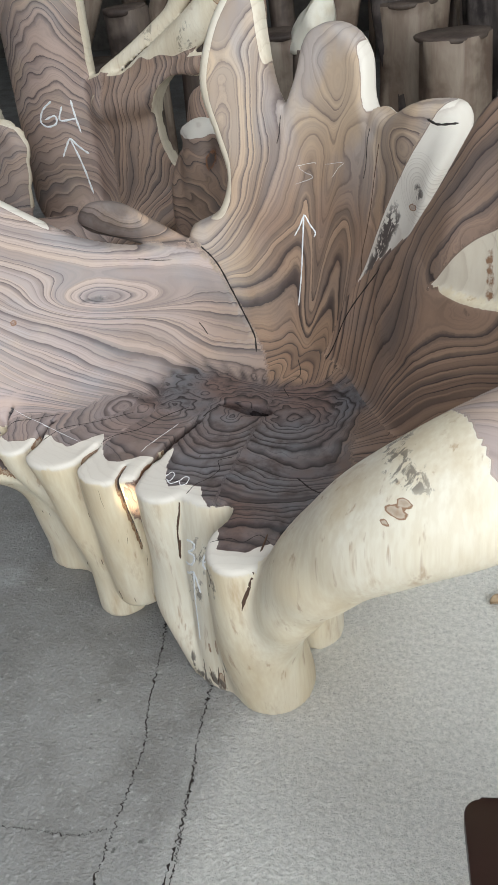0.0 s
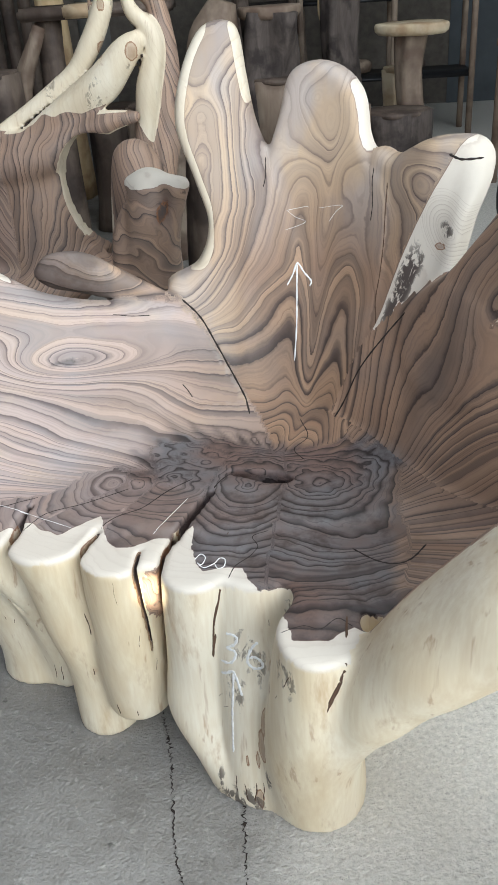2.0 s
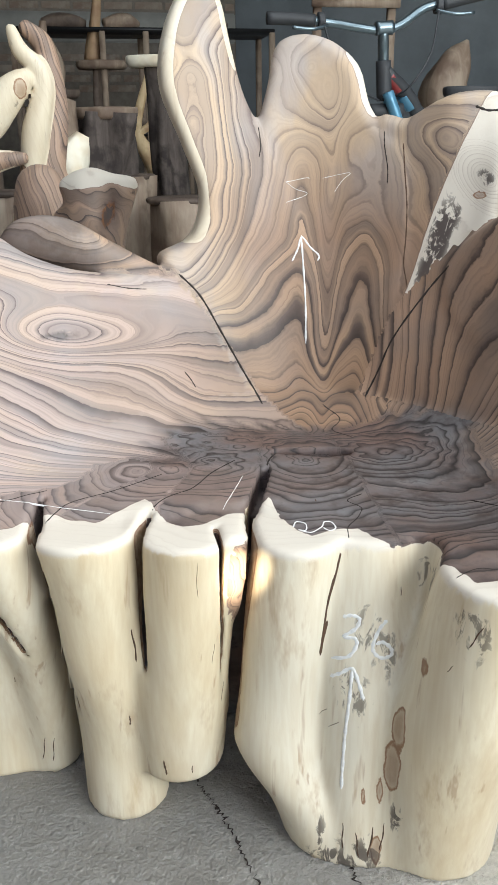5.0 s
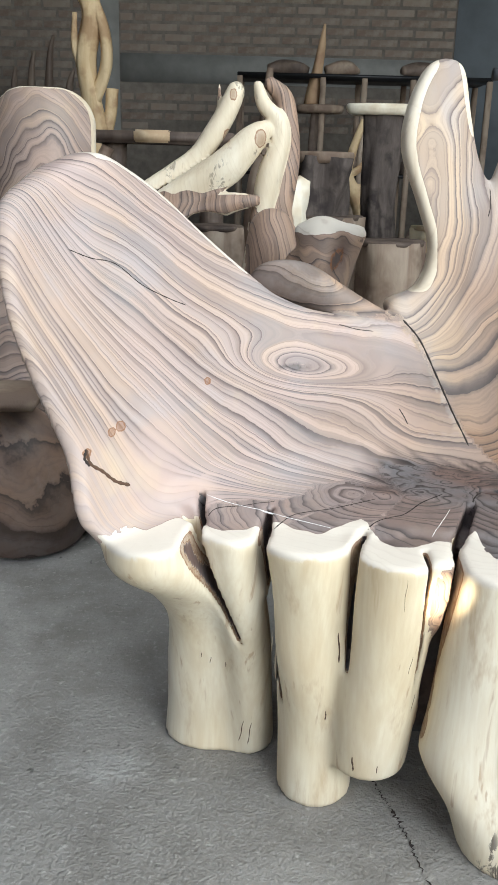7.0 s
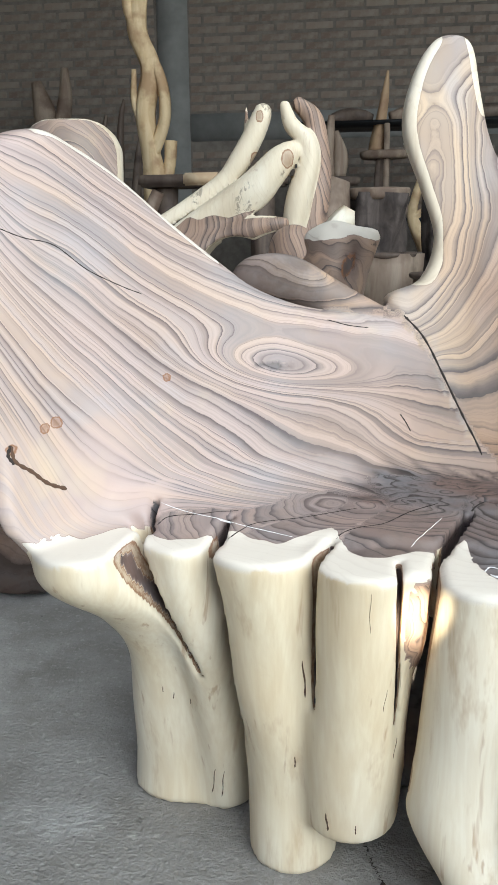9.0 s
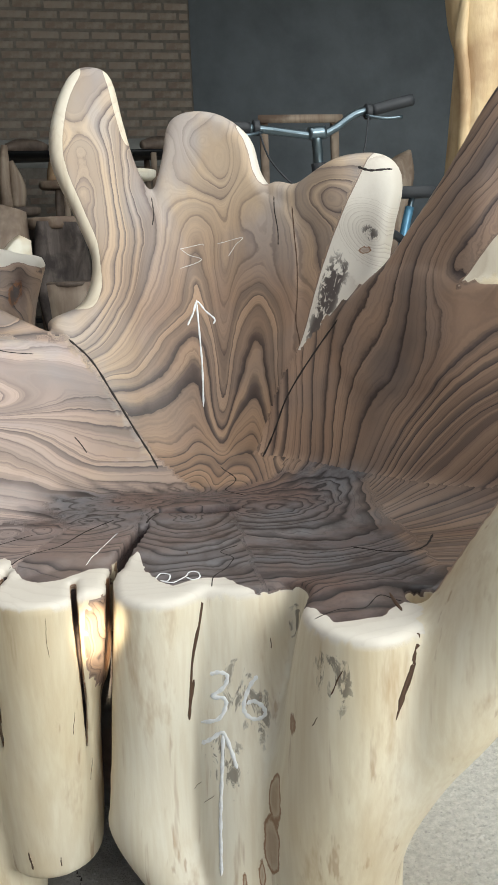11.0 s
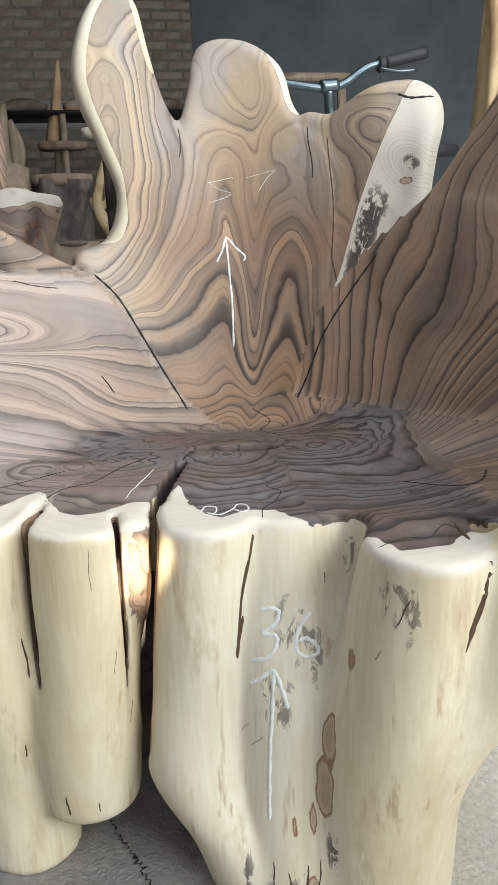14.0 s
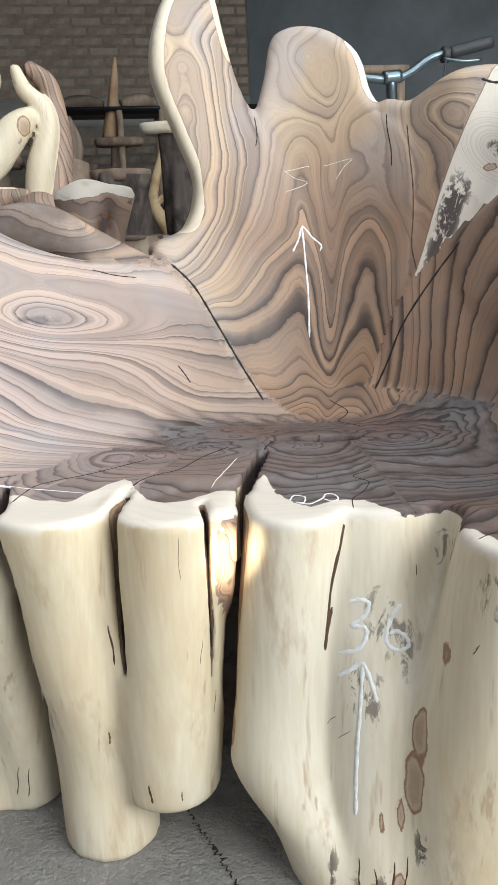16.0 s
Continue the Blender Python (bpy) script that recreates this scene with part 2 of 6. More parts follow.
# ---- helpers for shapes ----
def part(name, bm, material, parent=None, label="", smooth=True):
    """Links a bmesh as one mesh object, under parent if one is given."""
    me = bpy.data.meshes.new(name)
    bm.to_mesh(me)
    bm.free()
    me.materials.append(material)
    if smooth:
        me.shade_smooth()
    ob = new(name, me)
    if parent:
        ob.parent = parent
    if label:
        ob["label"] = label
    return ob


def thing(name, label, category, group="", at=(0, 0, 0), turn=0.0):
    ob = new(name)
    ob.matrix_world = pose(*at, 0, 0, turn)
    return tagged(ob, label, category, group)


def spline(points, n):
    """A Catmull-Rom curve through the points, n steps a stretch."""
    p = np.array(points, float)
    p = np.vstack([2 * p[0] - p[1], p, 2 * p[-1] - p[-2]])
    f = np.linspace(0, 1, n, endpoint=False)[:, None]
    out = []
    for a, b, c, d in zip(p, p[1:], p[2:], p[3:]):
        out.append(0.5 * (2 * b + (c - a) * f + (2 * a - 5 * b + 4 * c - d) * f ** 2 + (3 * b - a - 3 * c + d) * f ** 3))
    return np.vstack(out + [p[-2:-1]])


# ---- the carved root armchair ----
# A solid is a field over a grid of points, negative inside; its skin is drawn by surface nets.
STEP = 0.006
LOW, HIGH = np.array([-0.80, 0.78, 0.0]), np.array([0.98, 2.10, 1.22])
SEAT_Z = 0.46
HUB = np.array([-0.05, 1.25])          # the middle of the bowl, in plan
NODE = np.arange(-115, 106, 20.0)      # degrees round the hub, to the left of straight back
WALL = [0.92, 0.70, 0.480, 0.447, 0.495, 0.550, 0.514, 0.478, 0.480, 0.516, 0.600, 0.68]   # radius at z = 0.6
LEAN = [0.30, 0.28, 0.27, 0.31, 0.40, 0.42, 0.38, 0.37, 0.36, 0.32, 0.34, 0.34]


def smooth_curve(x, xs, ys):
    fine = spline(np.column_stack([xs, ys]), 12)
    return np.interp(x, fine[:, 0], fine[:, 1])


def chart(x, y, z):
    """Degrees round the hub, depth behind the inner face, and metres along it."""
    phi = np.degrees(np.arctan2(HUB[0] - x, y - HUB[1]))
    r = np.hypot(x - HUB[0], y - HUB[1])
    table = np.arange(-180, 181, 1.0)
    base = np.interp(phi, table, smooth_curve(table, NODE, WALL)).astype(np.float32)
    lean = np.interp(phi, table, smooth_curve(table, NODE, LEAN)).astype(np.float32)
    return phi, (r - base - lean * (z - 0.6)) * 0.93


def on_wall(phi, z, depth=0.0):
    r = smooth_curve(phi, NODE, WALL) + smooth_curve(phi, NODE, LEAN) * (z - 0.6) + depth
    return Vector((HUB[0] - r * math.sin(radians(phi)), HUB[1] + r * math.cos(radians(phi)), z))


A_SCALE = radians(1) * 0.55
RING_STEP = 0.85
OUT_A, OUT_Z, OUT_S = -1.25, 0.28, 0.005


def outline_field(points):
    """Signed distance to a closed smooth outline, over the chart (degrees, height)."""
    ring = points + points[:3]
    curve = spline([(a * A_SCALE, z) for a, z in ring], 5)
    k = 5
    curve = curve[k:k + 5 * len(points) + 1]
    ga, gz = np.meshgrid(np.arange(480) * OUT_S + OUT_A, np.arange(210) * OUT_S + OUT_Z, indexing="ij")
    best = np.full(ga.shape, 9.0)
    inside = np.zeros(ga.shape, bool)
    for (a0, z0), (a1, z1) in zip(curve, curve[1:]):
        da, dz = a1 - a0, z1 - z0
        h = np.clip(((ga - a0) * da + (gz - z0) * dz) / max(da * da + dz * dz, 1e-9), 0, 1)
        best = np.minimum(best, np.hypot(ga - a0 - h * da, gz - z0 - h * dz))
        if abs(dz) > 1e-9:
            cut = ((z0 > gz) != (z1 > gz)) & (ga < a0 + (gz - z0) / dz * da)
            inside ^= cut
    return np.where(inside, -best, best).astype(np.float32)


def sample(field, phi, z):
    u = np.clip((phi * A_SCALE - OUT_A) / OUT_S, 0, field.shape[0] - 1.01)
    v = np.clip((z - OUT_Z) / OUT_S, 0, field.shape[1] - 1.01)
    i, j = u.astype(np.int32), v.astype(np.int32)
    f, g = (u - i), (v - j)
    return (field[i, j] * (1 - f) * (1 - g) + field[i + 1, j] * f * (1 - g) + field[i, j + 1] * (1 - f) * g + field[i + 1, j + 1] * f * g).astype(np.float32)


def soft_min(a, b, k):
    h = np.clip(0.5 + 0.5 * (b - a) / k, 0, 1)
    return b + (a - b) * h - k * h * (1 - h)


# course of the grain over the left wing: height of five lines at degrees from 65
# slabs of the back: outline in degrees round the hub and height; thickness; rounding; depth of the face
FLOW_AT = [-20, -10, 0, 10, 20, 30, 38, 46, 52, 60, 72]
FLOW_LEVEL = [0.50, 0.575, 0.69, 0.765, 0.89]
FLOW = [(0.90, 0.60, 0.50, 0.42, 0.34, 0.27, 0.21, 0.15, 0.10, 0.02, 0.0),
        (1.00, 0.735, 0.575, 0.475, 0.40, 0.33, 0.27, 0.20, 0.15, 0.10, 0.05),
        (1.12, 0.82, 0.69, 0.597, 0.535, 0.475, 0.42, 0.36, 0.31, 0.25, 0.20),
        (1.20, 0.88, 0.765, 0.69, 0.625, 0.597, 0.577, 0.535, 0.49, 0.44, 0.40),
        (1.32, 0.975, 0.89, 0.81, 0.757, 0.715, 0.70, 0.692, 0.688, 0.67, 0.64)]
SLABS = {
    "left_wing": ([(84, 0.46), (83.4, 0.585), (84.8, 0.73), (84, 0.80), (82, 0.862), (79.6, 0.908), (75, 0.935), (70, 0.958), (64.8, 0.974), (60.5, 0.955), (54.7, 0.916), (47.3, 0.848), (40, 0.786), (35, 0.750),
                   (26, 0.718), (14, 0.700), (9, 0.695), (5, 0.655), (1.3, 0.59), (-2.7, 0.525), (-9, 0.445), (20, 0.40), (60, 0.40)], 0.055, 0.020, 0.0),
    "back_spike": ([(10.5, 0.722), (4.2, 0.755), (1.8, 0.822), (3.7, 0.90), (6.2, 1.00), (5.0, 1.09), (2.4, 1.155), (-0.4, 1.172), (-2.8, 1.155), (-4.2, 1.074), (-5.7, 0.991),
                    (-8.2, 0.925), (-14, 0.80), (-18, 0.60), (-16, 0.42), (-6, 0.42), (-2.7, 0.50), (1.3, 0.58), (5, 0.645)], 0.060, 0.020, 0.0),
    "back_lobe": ([(-7.6, 0.925), (-9.3, 1.00), (-10.6, 1.07), (-13.8, 1.092), (-18, 1.08), (-21.6, 1.036), (-23.6, 0.966), (-26.7, 0.928), (-30, 0.90), (-32.5, 0.82), (-33, 0.68),
                   (-29, 0.56), (-24, 0.42), (-8, 0.42), (-3, 0.56), (-4, 0.80)], 0.060, 0.020, 0.0),
    "knot_lobe": ([(-24.5, 0.922), (-30, 0.944), (-35, 0.975), (-39, 0.985), (-42.5, 0.98), (-45, 0.94), (-46.5, 0.87), (-46, 0.74), (-42, 0.62), (-34, 0.50), (-25, 0.60)], 0.062, 0.022, 0.004),
    "right_wing": ([(-23, 0.44), (-28, 0.55), (-33, 0.655), (-43, 0.748), (-48, 0.785), (-56, 0.795), (-62, 0.785), (-68, 0.777), (-76, 0.776), (-85, 0.790), (-95, 0.790), (-103, 0.74), (-104, 0.58), (-95, 0.45), (-60, 0.40), (-35, 0.40)], 0.050, 0.010, 0.0),
    "right_fin": ([(-40, 0.70), (-43.6, 0.747), (-48, 0.79), (-52.6, 0.837), (-60, 0.937), (-64, 1.010), (-67.8, 1.060), (-72.2, 1.089), (-77, 1.100), (-84, 1.104), (-91, 1.09), (-96, 1.03), (-97, 0.90), (-96, 0.74), (-80, 0.66), (-60, 0.62), (-46, 0.62)], 0.050, 0.018, 0.0),
}


# guides of the grain: degrees round the hub, height, and which growth ring passes there
FLAME_GRAIN = [(-14.1, 0.764, 0), (-8.8, 0.686, 0), (-2.4, 0.629, 0), (1.8, 0.634, 0), (-18.4, 0.613, 0), (-14.3, 0.659, 2), (-10.7, 0.634, 2), (-1.1, 0.601, 2), (-16.7, 0.574, 2), (-11.7, 0.569, 4), (-2.7, 0.535, 4), (-15.7, 0.527, 4), (-11.7, 0.484, 6), (-5.8, 0.478, 6), (-17.8, 0.477, 6), (-25.1, 0.764, 0), (-20.9, 0.707, 0), (-28.6, 0.683, 0), (-30.8, 0.599, -0.5), (-23.1, 0.642, 2), (-28.8, 0.559, 2), (-24, 0.565, 4), (-25.6, 0.496, 6), (-31.3, 0.671, -2), (-32.3, 0.743, -3)]
SWEEP_GRAIN = [(-11.8, 0.748, -1.2), (-6.9, 0.707, -2), (-1.8, 0.676, -3.5), (1.5, 0.663, -4), (-9.1, 0.795, -3), (-5.3, 0.763, -5), (-1.3, 0.732, -7), (3.1, 0.702, -8), (6.2, 0.698, -9), (-8.4, 0.886, -5), (-4.9, 0.854, -7), (-1.1, 0.823, -9.5), (-18, 0.86, -3), (-23.8, 0.842, -2.5), (-27.6, 0.786, -2), (-15.6, 0.935, -5), (-19.4, 0.926, -4.5)]
LOBE_GRAIN = [(-15.3, 1.034, -9), (-13.4, 1.035, -7.6), (-17.5, 1.034, -7.6), (-15.2, 1.086, -7), (-15.4, 0.983, -7), (-10.3, 1.033, -4), (-12.6, 0.971, -5.5), (-21, 1.029, -4.5), (-24.1, 0.962, -3), (-7.7, 0.931, -5), (-26.8, 0.922, -3), (-36.6, 0.914, -8), (-34.3, 0.896, -6), (-39.3, 0.939, -6), (-37.1, 0.868, -6), (-35.9, 0.967, -4.5), (-31.7, 0.868, -4), (-34.3, 0.789, -4.5), (-38.3, 0.821, -6), (-30.6, 0.808, -3)]
SPIKE_GRAIN = [(2, 1.088, -12), (2.8, 1.021, -12.5), (3.7, 0.944, -13), (3.1, 0.847, -13), (4.4, 1.031, -10), (4.9, 0.946, -10.3), (4.6, 0.813, -10.6), (-1.3, 1.068, -9.5), (-3.3, 1.005, -7.5), (-5, 0.951, -6), (-0.7, 1.008, -10.5), (-0.8, 0.912, -10.8), (-3.5, 0.909, -8), (2.3, 0.783, -12), (4.2, 0.741, -10.5)]
WING_GRAIN = [(-27.1, 0.467, 0), (-34.7, 0.49, 3), (-41.9, 0.512, 5.5), (-38.7, 0.618, 5), (-34, 0.599, 3), (-30.1, 0.563, 1), (-45, 0.605, 6.6), (-46.9, 0.517, 7.2), (-55.4, 0.469, 10), (-58.9, 0.543, 10), (-64.3, 0.623, 10), (-69.3, 0.678, 10), (-75.6, 0.714, 10), (-80.2, 0.728, 10), (-63.4, 0.477, 15), (-67.8, 0.534, 15), (-73.1, 0.589, 15), (-78, 0.62, 15), (-81.5, 0.649, 15), (-68.6, 0.466, 18), (-74.8, 0.508, 18.5), (-79.1, 0.554, 18.5), (-82.1, 0.591, 18.5), (-57.3, 0.651, 8), (-50.1, 0.568, 7.8), (-48.9, 0.68, 6.8), (-51.8, 0.729, 6.6)]
FIN_GRAIN = [(-40.3, 0.728, 5), (-48.1, 0.837, 5), (-60.4, 0.986, 5), (-67.4, 1.05, 5), (-55.6, 0.809, 7), (-65.9, 0.918, 7.5), (-72.3, 1.034, 7.5), (-63.6, 0.798, 9.5), (-70.4, 0.869, 10), (-75.1, 0.951, 10), (-66, 0.744, 9), (-78.4, 0.756, 9)]


# two pointed flames stand side by side on the back: height of one ring, in degrees round the hub
FLAME_AT = [-60, -31.5, -28.6, -25.1, -20.9, -18.6, -17.2, -14.1, -8.8, -2.4, 30]
FLAME_TOP = [0.56, 0.58, 0.683, 0.764, 0.700, 0.585, 0.68, 0.764, 0.686, 0.630, 0.62]


def flames(a, z):
    top = sum(np.interp(a / A_SCALE + k, FLAME_AT, FLAME_TOP) for k in (-1.0, -0.5, 0, 0.5, 1.0)) / 5
    return (top - z) / 0.045


def no_flames(a, z):
    return 0 * a


def thin_plate(guides, base):
    """A field over the chart that takes the given ring at each guide, smooth but for the pointed base."""
    g = np.array(guides, float)
    g[:, 2] -= base(g[:, 0] * A_SCALE, g[:, 1])
    p = np.column_stack([g[:, 0] * A_SCALE, g[:, 1]])
    n = len(p)

    def kernel(d2):
        return 0.5 * d2 * np.log(d2 + 1e-9)
    m = np.zeros((n + 3, n + 3))
    m[:n, :n] = kernel(((p[:, None] - p[None]) ** 2).sum(axis=2)) + 2e-4 * np.eye(n)
    m[:n, n], m[:n, n + 1:] = 1, p
    m[n:, :n] = m[:n, n:].T
    w = np.linalg.solve(m, np.append(g[:, 2], (0, 0, 0)))

    def field(a, z):
        out = base(a, z) + w[n] + w[n + 1] * a + w[n + 2] * z
        for (pa, pz), wi in zip(p, w):
            out = out + wi * kernel((a - pa) ** 2 + (z - pz) ** 2)
        return out
    return field


def column(stops, top=None, bottom=0.0):
    """Stops (z, x, y, rx, ry) of an upright root; between them it swells and bends smoothly."""
    return ("column", stops, top, bottom)


COLUMNS = {
    "leg_outer": column([(0.0, -0.462, 1.515, 0.075, 0.065), (0.08, -0.462, 1.512, 0.073, 0.064), (0.24, -0.470, 1.475, 0.060, 0.060), (0.33, -0.488, 1.420, 0.064, 0.062), (0.41, -0.532, 1.350, 0.070, 0.078), (0.46, -0.540, 1.335, 0.062, 0.080)], SEAT_Z),
    "leg_slim": column([(0.0, -0.385, 1.500, 0.040, 0.055), (0.2, -0.395, 1.455, 0.040, 0.055), (0.38, -0.415, 1.385, 0.040, 0.060), (0.46, -0.423, 1.370, 0.048, 0.066)], SEAT_Z),
    "leg_straight": column([(0.0, -0.282, 1.385, 0.060, 0.062), (0.12, -0.283, 1.384, 0.060, 0.062), (0.3, -0.300, 1.360, 0.062, 0.064), (0.46, -0.316, 1.342, 0.070, 0.072)], SEAT_Z),
    "leg_short": column([(0.07, -0.205, 1.352, 0.062, 0.066), (0.2, -0.200, 1.338, 0.066, 0.070), (0.36, -0.193, 1.318, 0.064, 0.072), (0.46, -0.188, 1.310, 0.066, 0.074)], SEAT_Z, 0.075),
    "leg_torn": column([(0.24, -0.150, 1.400, 0.012, 0.02), (0.30, -0.146, 1.355, 0.018, 0.035), (0.37, -0.134, 1.318, 0.026, 0.050), (0.46, -0.132, 1.312, 0.028, 0.052)], SEAT_Z, 0.25),
    "leg_swollen": column([(0.0, -0.022, 1.262, 0.050, 0.070), (0.07, -0.040, 1.265, 0.055, 0.068), (0.15, -0.070, 1.290, 0.068, 0.072), (0.28, -0.064, 1.290, 0.062, 0.070), (0.46, -0.056, 1.275, 0.058, 0.072)], SEAT_Z),
    "leg_wide": column([(0.0, 0.022, 1.245, 0.060, 0.076), (0.2, 0.036, 1.250, 0.070, 0.072), (0.36, 0.040, 1.265, 0.074, 0.068), (0.46, 0.038, 1.282, 0.074, 0.072)], SEAT_Z),
    "leg_corner": column([(0.0, 0.125, 1.212, 0.082, 0.088), (0.05, 0.124, 1.205, 0.085, 0.090), (0.18, 0.122, 1.175, 0.080, 0.088), (0.32, 0.130, 1.140, 0.072, 0.085), (0.46, 0.138, 1.118, 0.060, 0.072)], SEAT_Z),
    "leg_hind": column([(0.0, 0.185, 1.37, 0.05, 0.06), (0.2, 0.19, 1.36, 0.055, 0.07), (0.42, 0.20, 1.38, 0.07, 0.09)], 0.44),
    "trunk": column([(0.0, -0.03, 1.66, 0.28, 0.14), (0.2, -0.05, 1.62, 0.25, 0.15), (0.38, -0.07, 1.60, 0.40, 0.20), (0.45, -0.07, 1.58, 0.50, 0.22)], SEAT_Z),
    "leg_rear": column([(0.0, 0.28, 1.62, 0.07, 0.07), (0.2, 0.26, 1.60, 0.07, 0.08), (0.44, 0.24, 1.55, 0.09, 0.10)], 0.45),
}
# the big side root that rises from the corner leg into the arm: x, y, z, radius
ARM = [(0.150, 1.165, 0.19, 0.056), (0.195, 1.110, 0.315, 0.060), (0.258, 1.060, 0.445, 0.070), (0.338, 1.020, 0.562, 0.082), (0.432, 0.995, 0.662, 0.090), (0.555, 1.005, 0.762, 0.078), (0.680, 1.050, 0.826, 0.070), (0.760, 1.095, 0.855, 0.060)]
ARM_FOLD = [(0.350, 1.000, 0.575, 0.060), (0.450, 0.975, 0.655, 0.072), (0.560, 0.975, 0.706, 0.063), (0.680, 1.020, 0.748, 0.056), (0.760, 1.070, 0.775, 0.048)]
ARM_ROOT = [(0.470, 1.070, 0.560, 0.020), (0.540, 1.065, 0.595, 0.034), (0.640, 1.080, 0.640, 0.042), (0.760, 1.120, 0.690, 0.046)]
SEAT_RIM = [(-0.58, 1.40), (-0.50, 1.415), (-0.42, 1.395), (-0.32, 1.36), (-0.20, 1.345), (-0.12, 1.385), (-0.06, 1.31), (0.03, 1.30), (0.09, 1.22), (0.14, 1.14), (0.20, 1.16), (0.30, 1.12), (0.42, 1.20),
            (0.44, 1.36), (0.36, 1.55), (0.22, 1.74), (0.05, 1.79), (-0.15, 1.77), (-0.33, 1.68), (-0.50, 1.56)]
# a cut-off side branch behind the crest of the left wing
STUB = [(-0.400, 1.800, 0.762, 0.018), (-0.370, 1.800, 0.765, 0.036), (-0.320, 1.800, 0.760, 0.040), (-0.260, 1.805, 0.735, 0.032), (-0.200, 1.805, 0.712, 0.022), (-0.140, 1.800, 0.690, 0.014)]
# brown stains and knots: x, y, z, half width, half height
STAINS = [(0.010, 1.180, 0.308, 0.005, 0.014), (0.014, 1.178, 0.285, 0.004, 0.012), (-0.004, 1.185, 0.252, 0.005, 0.016), (0.040, 1.170, 0.345, 0.004, 0.014), (0.012, 1.178, 0.110, 0.003, 0.016),
          (0.067, 1.134, 0.330, 0.007, 0.022), (0.050, 1.150, 0.295, 0.004, 0.012), (0.044, 1.150, 0.240, 0.008, 0.028), (0.040, 1.156, 0.172, 0.008, 0.032), (0.030, 1.165, 0.130, 0.004, 0.020),
          (0.030, 1.170, 0.032, 0.006, 0.026), (-0.038, 1.200, 0.345, 0.003, 0.016),
          (0.088, 1.110, 0.428, 0.004, 0.020), (-0.472, 1.532, 0.637, 0.007, 0.006), (-0.598, 1.377, 0.595, 0.005, 0.005), (0.334, 1.652, 0.837, 0.014, 0.008), (0.345, 1.660, 0.826, 0.010, 0.005), (-0.588, 1.390, 0.599, 0.006, 0.006),
          (0.425, 0.917, 0.722, 0.014, 0.006), (0.436, 0.918, 0.735, 0.010, 0.005), (0.412, 0.918, 0.706, 0.006, 0.004), (-0.626, 1.327, 0.578, 0.007, 0.008)]
# grey smudges and charred feet: x, z, half width, half height
SMUDGES = [(0.022, 0.348, 0.026, 0.060), (0.042, 0.322, 0.018, 0.052), (0.000, 0.258, 0.026, 0.050), (0.090, 0.415, 0.014, 0.040), (0.430, 0.760, 0.045, 0.018), (0.010, 0.02, 0.045, 0.050), (-0.020, 0.01, 0.05, 0.03), (0.048, 0.10, 0.008, 0.05), (-0.040, 0.05, 0.008, 0.04)]
# narrow clefts cut down from the seat: x, y, half width
CLEFTS = [(0.09, [(-0.110, 1.200, 0.006), (-0.109, 1.300, 0.006), (-0.088, 1.360, 0.009), (-0.066, 1.420, 0.008), (-0.052, 1.460, 0.007)], -0.09),
          (0.41, [(-0.020, 1.523, 0.009), (0.020, 1.512, 0.014), (0.050, 1.503, 0.018), (0.078, 1.498, 0.014)]),
          (0.26, [(-0.256, 1.275, 0.009), (-0.244, 1.320, 0.007), (-0.230, 1.350, 0.006)]),
          (0.17, [(-0.384, 1.300, 0.010), (-0.376, 1.350, 0.009), (-0.366, 1.420, 0.006)], 0.12),
          (0.25, [(-0.486, 1.280, 0.011), (-0.482, 1.320, 0.011), (-0.476, 1.360, 0.010), (-0.466, 1.440, 0.005)], 0.32),
          (0.22, [(-0.154, 1.200, 0.004), (-0.152, 1.300, 0.004)])]


# arcs of the seat: eye, far end, darkness of the old wood, reach to either side
FANS = [((-0.235, 1.490), (-0.455, 1.345), 0.42, 0.040), ((-0.185, 1.490), (-0.330, 1.310), 0.60, 0.050), ((-0.120, 1.510), (-0.180, 1.260), 0.80, 0.110), ((0.010, 1.475), (-0.030, 1.220), 0.92, 0.110),
        ((0.140, 1.478), (0.140, 1.060), 0.94, 0.130)]
# where the pale ends of the roots stop on the seat, from one side to the other
HEART_X = [-0.63, -0.593, -0.545, -0.509, -0.49, -0.462, -0.437, -0.40, -0.371, -0.35, -0.325, -0.297, -0.257, -0.231, -0.222, -0.209, -0.19, -0.161, -0.128, -0.085, -0.07, -0.066, -0.055, -0.041, -0.01, 0.021, 0.03, 0.056, 0.08, 0.092, 0.103, 0.15, 0.187, 0.22]
HEART_Y = [1.362, 1.335, 1.338, 1.383, 1.39, 1.362, 1.345, 1.35, 1.372, 1.37, 1.352, 1.34, 1.366, 1.385, 1.352, 1.322, 1.305, 1.308, 1.328, 1.342, 1.355, 1.30, 1.265, 1.245, 1.249, 1.254, 1.225, 1.195, 1.165, 1.138, 1.092, 1.095, 1.12, 1.10]


def segment_gap(x, y, p, q):
    """Distance in plan to the line from p to q."""
    vx, vy = q[0] - p[0], q[1] - p[1]
    h = np.clip(((x - p[0]) * vx + (y - p[1]) * vy) / (vx * vx + vy * vy), 0, 1)
    return np.hypot(x - p[0] - h * vx, y - p[1] - h * vy)


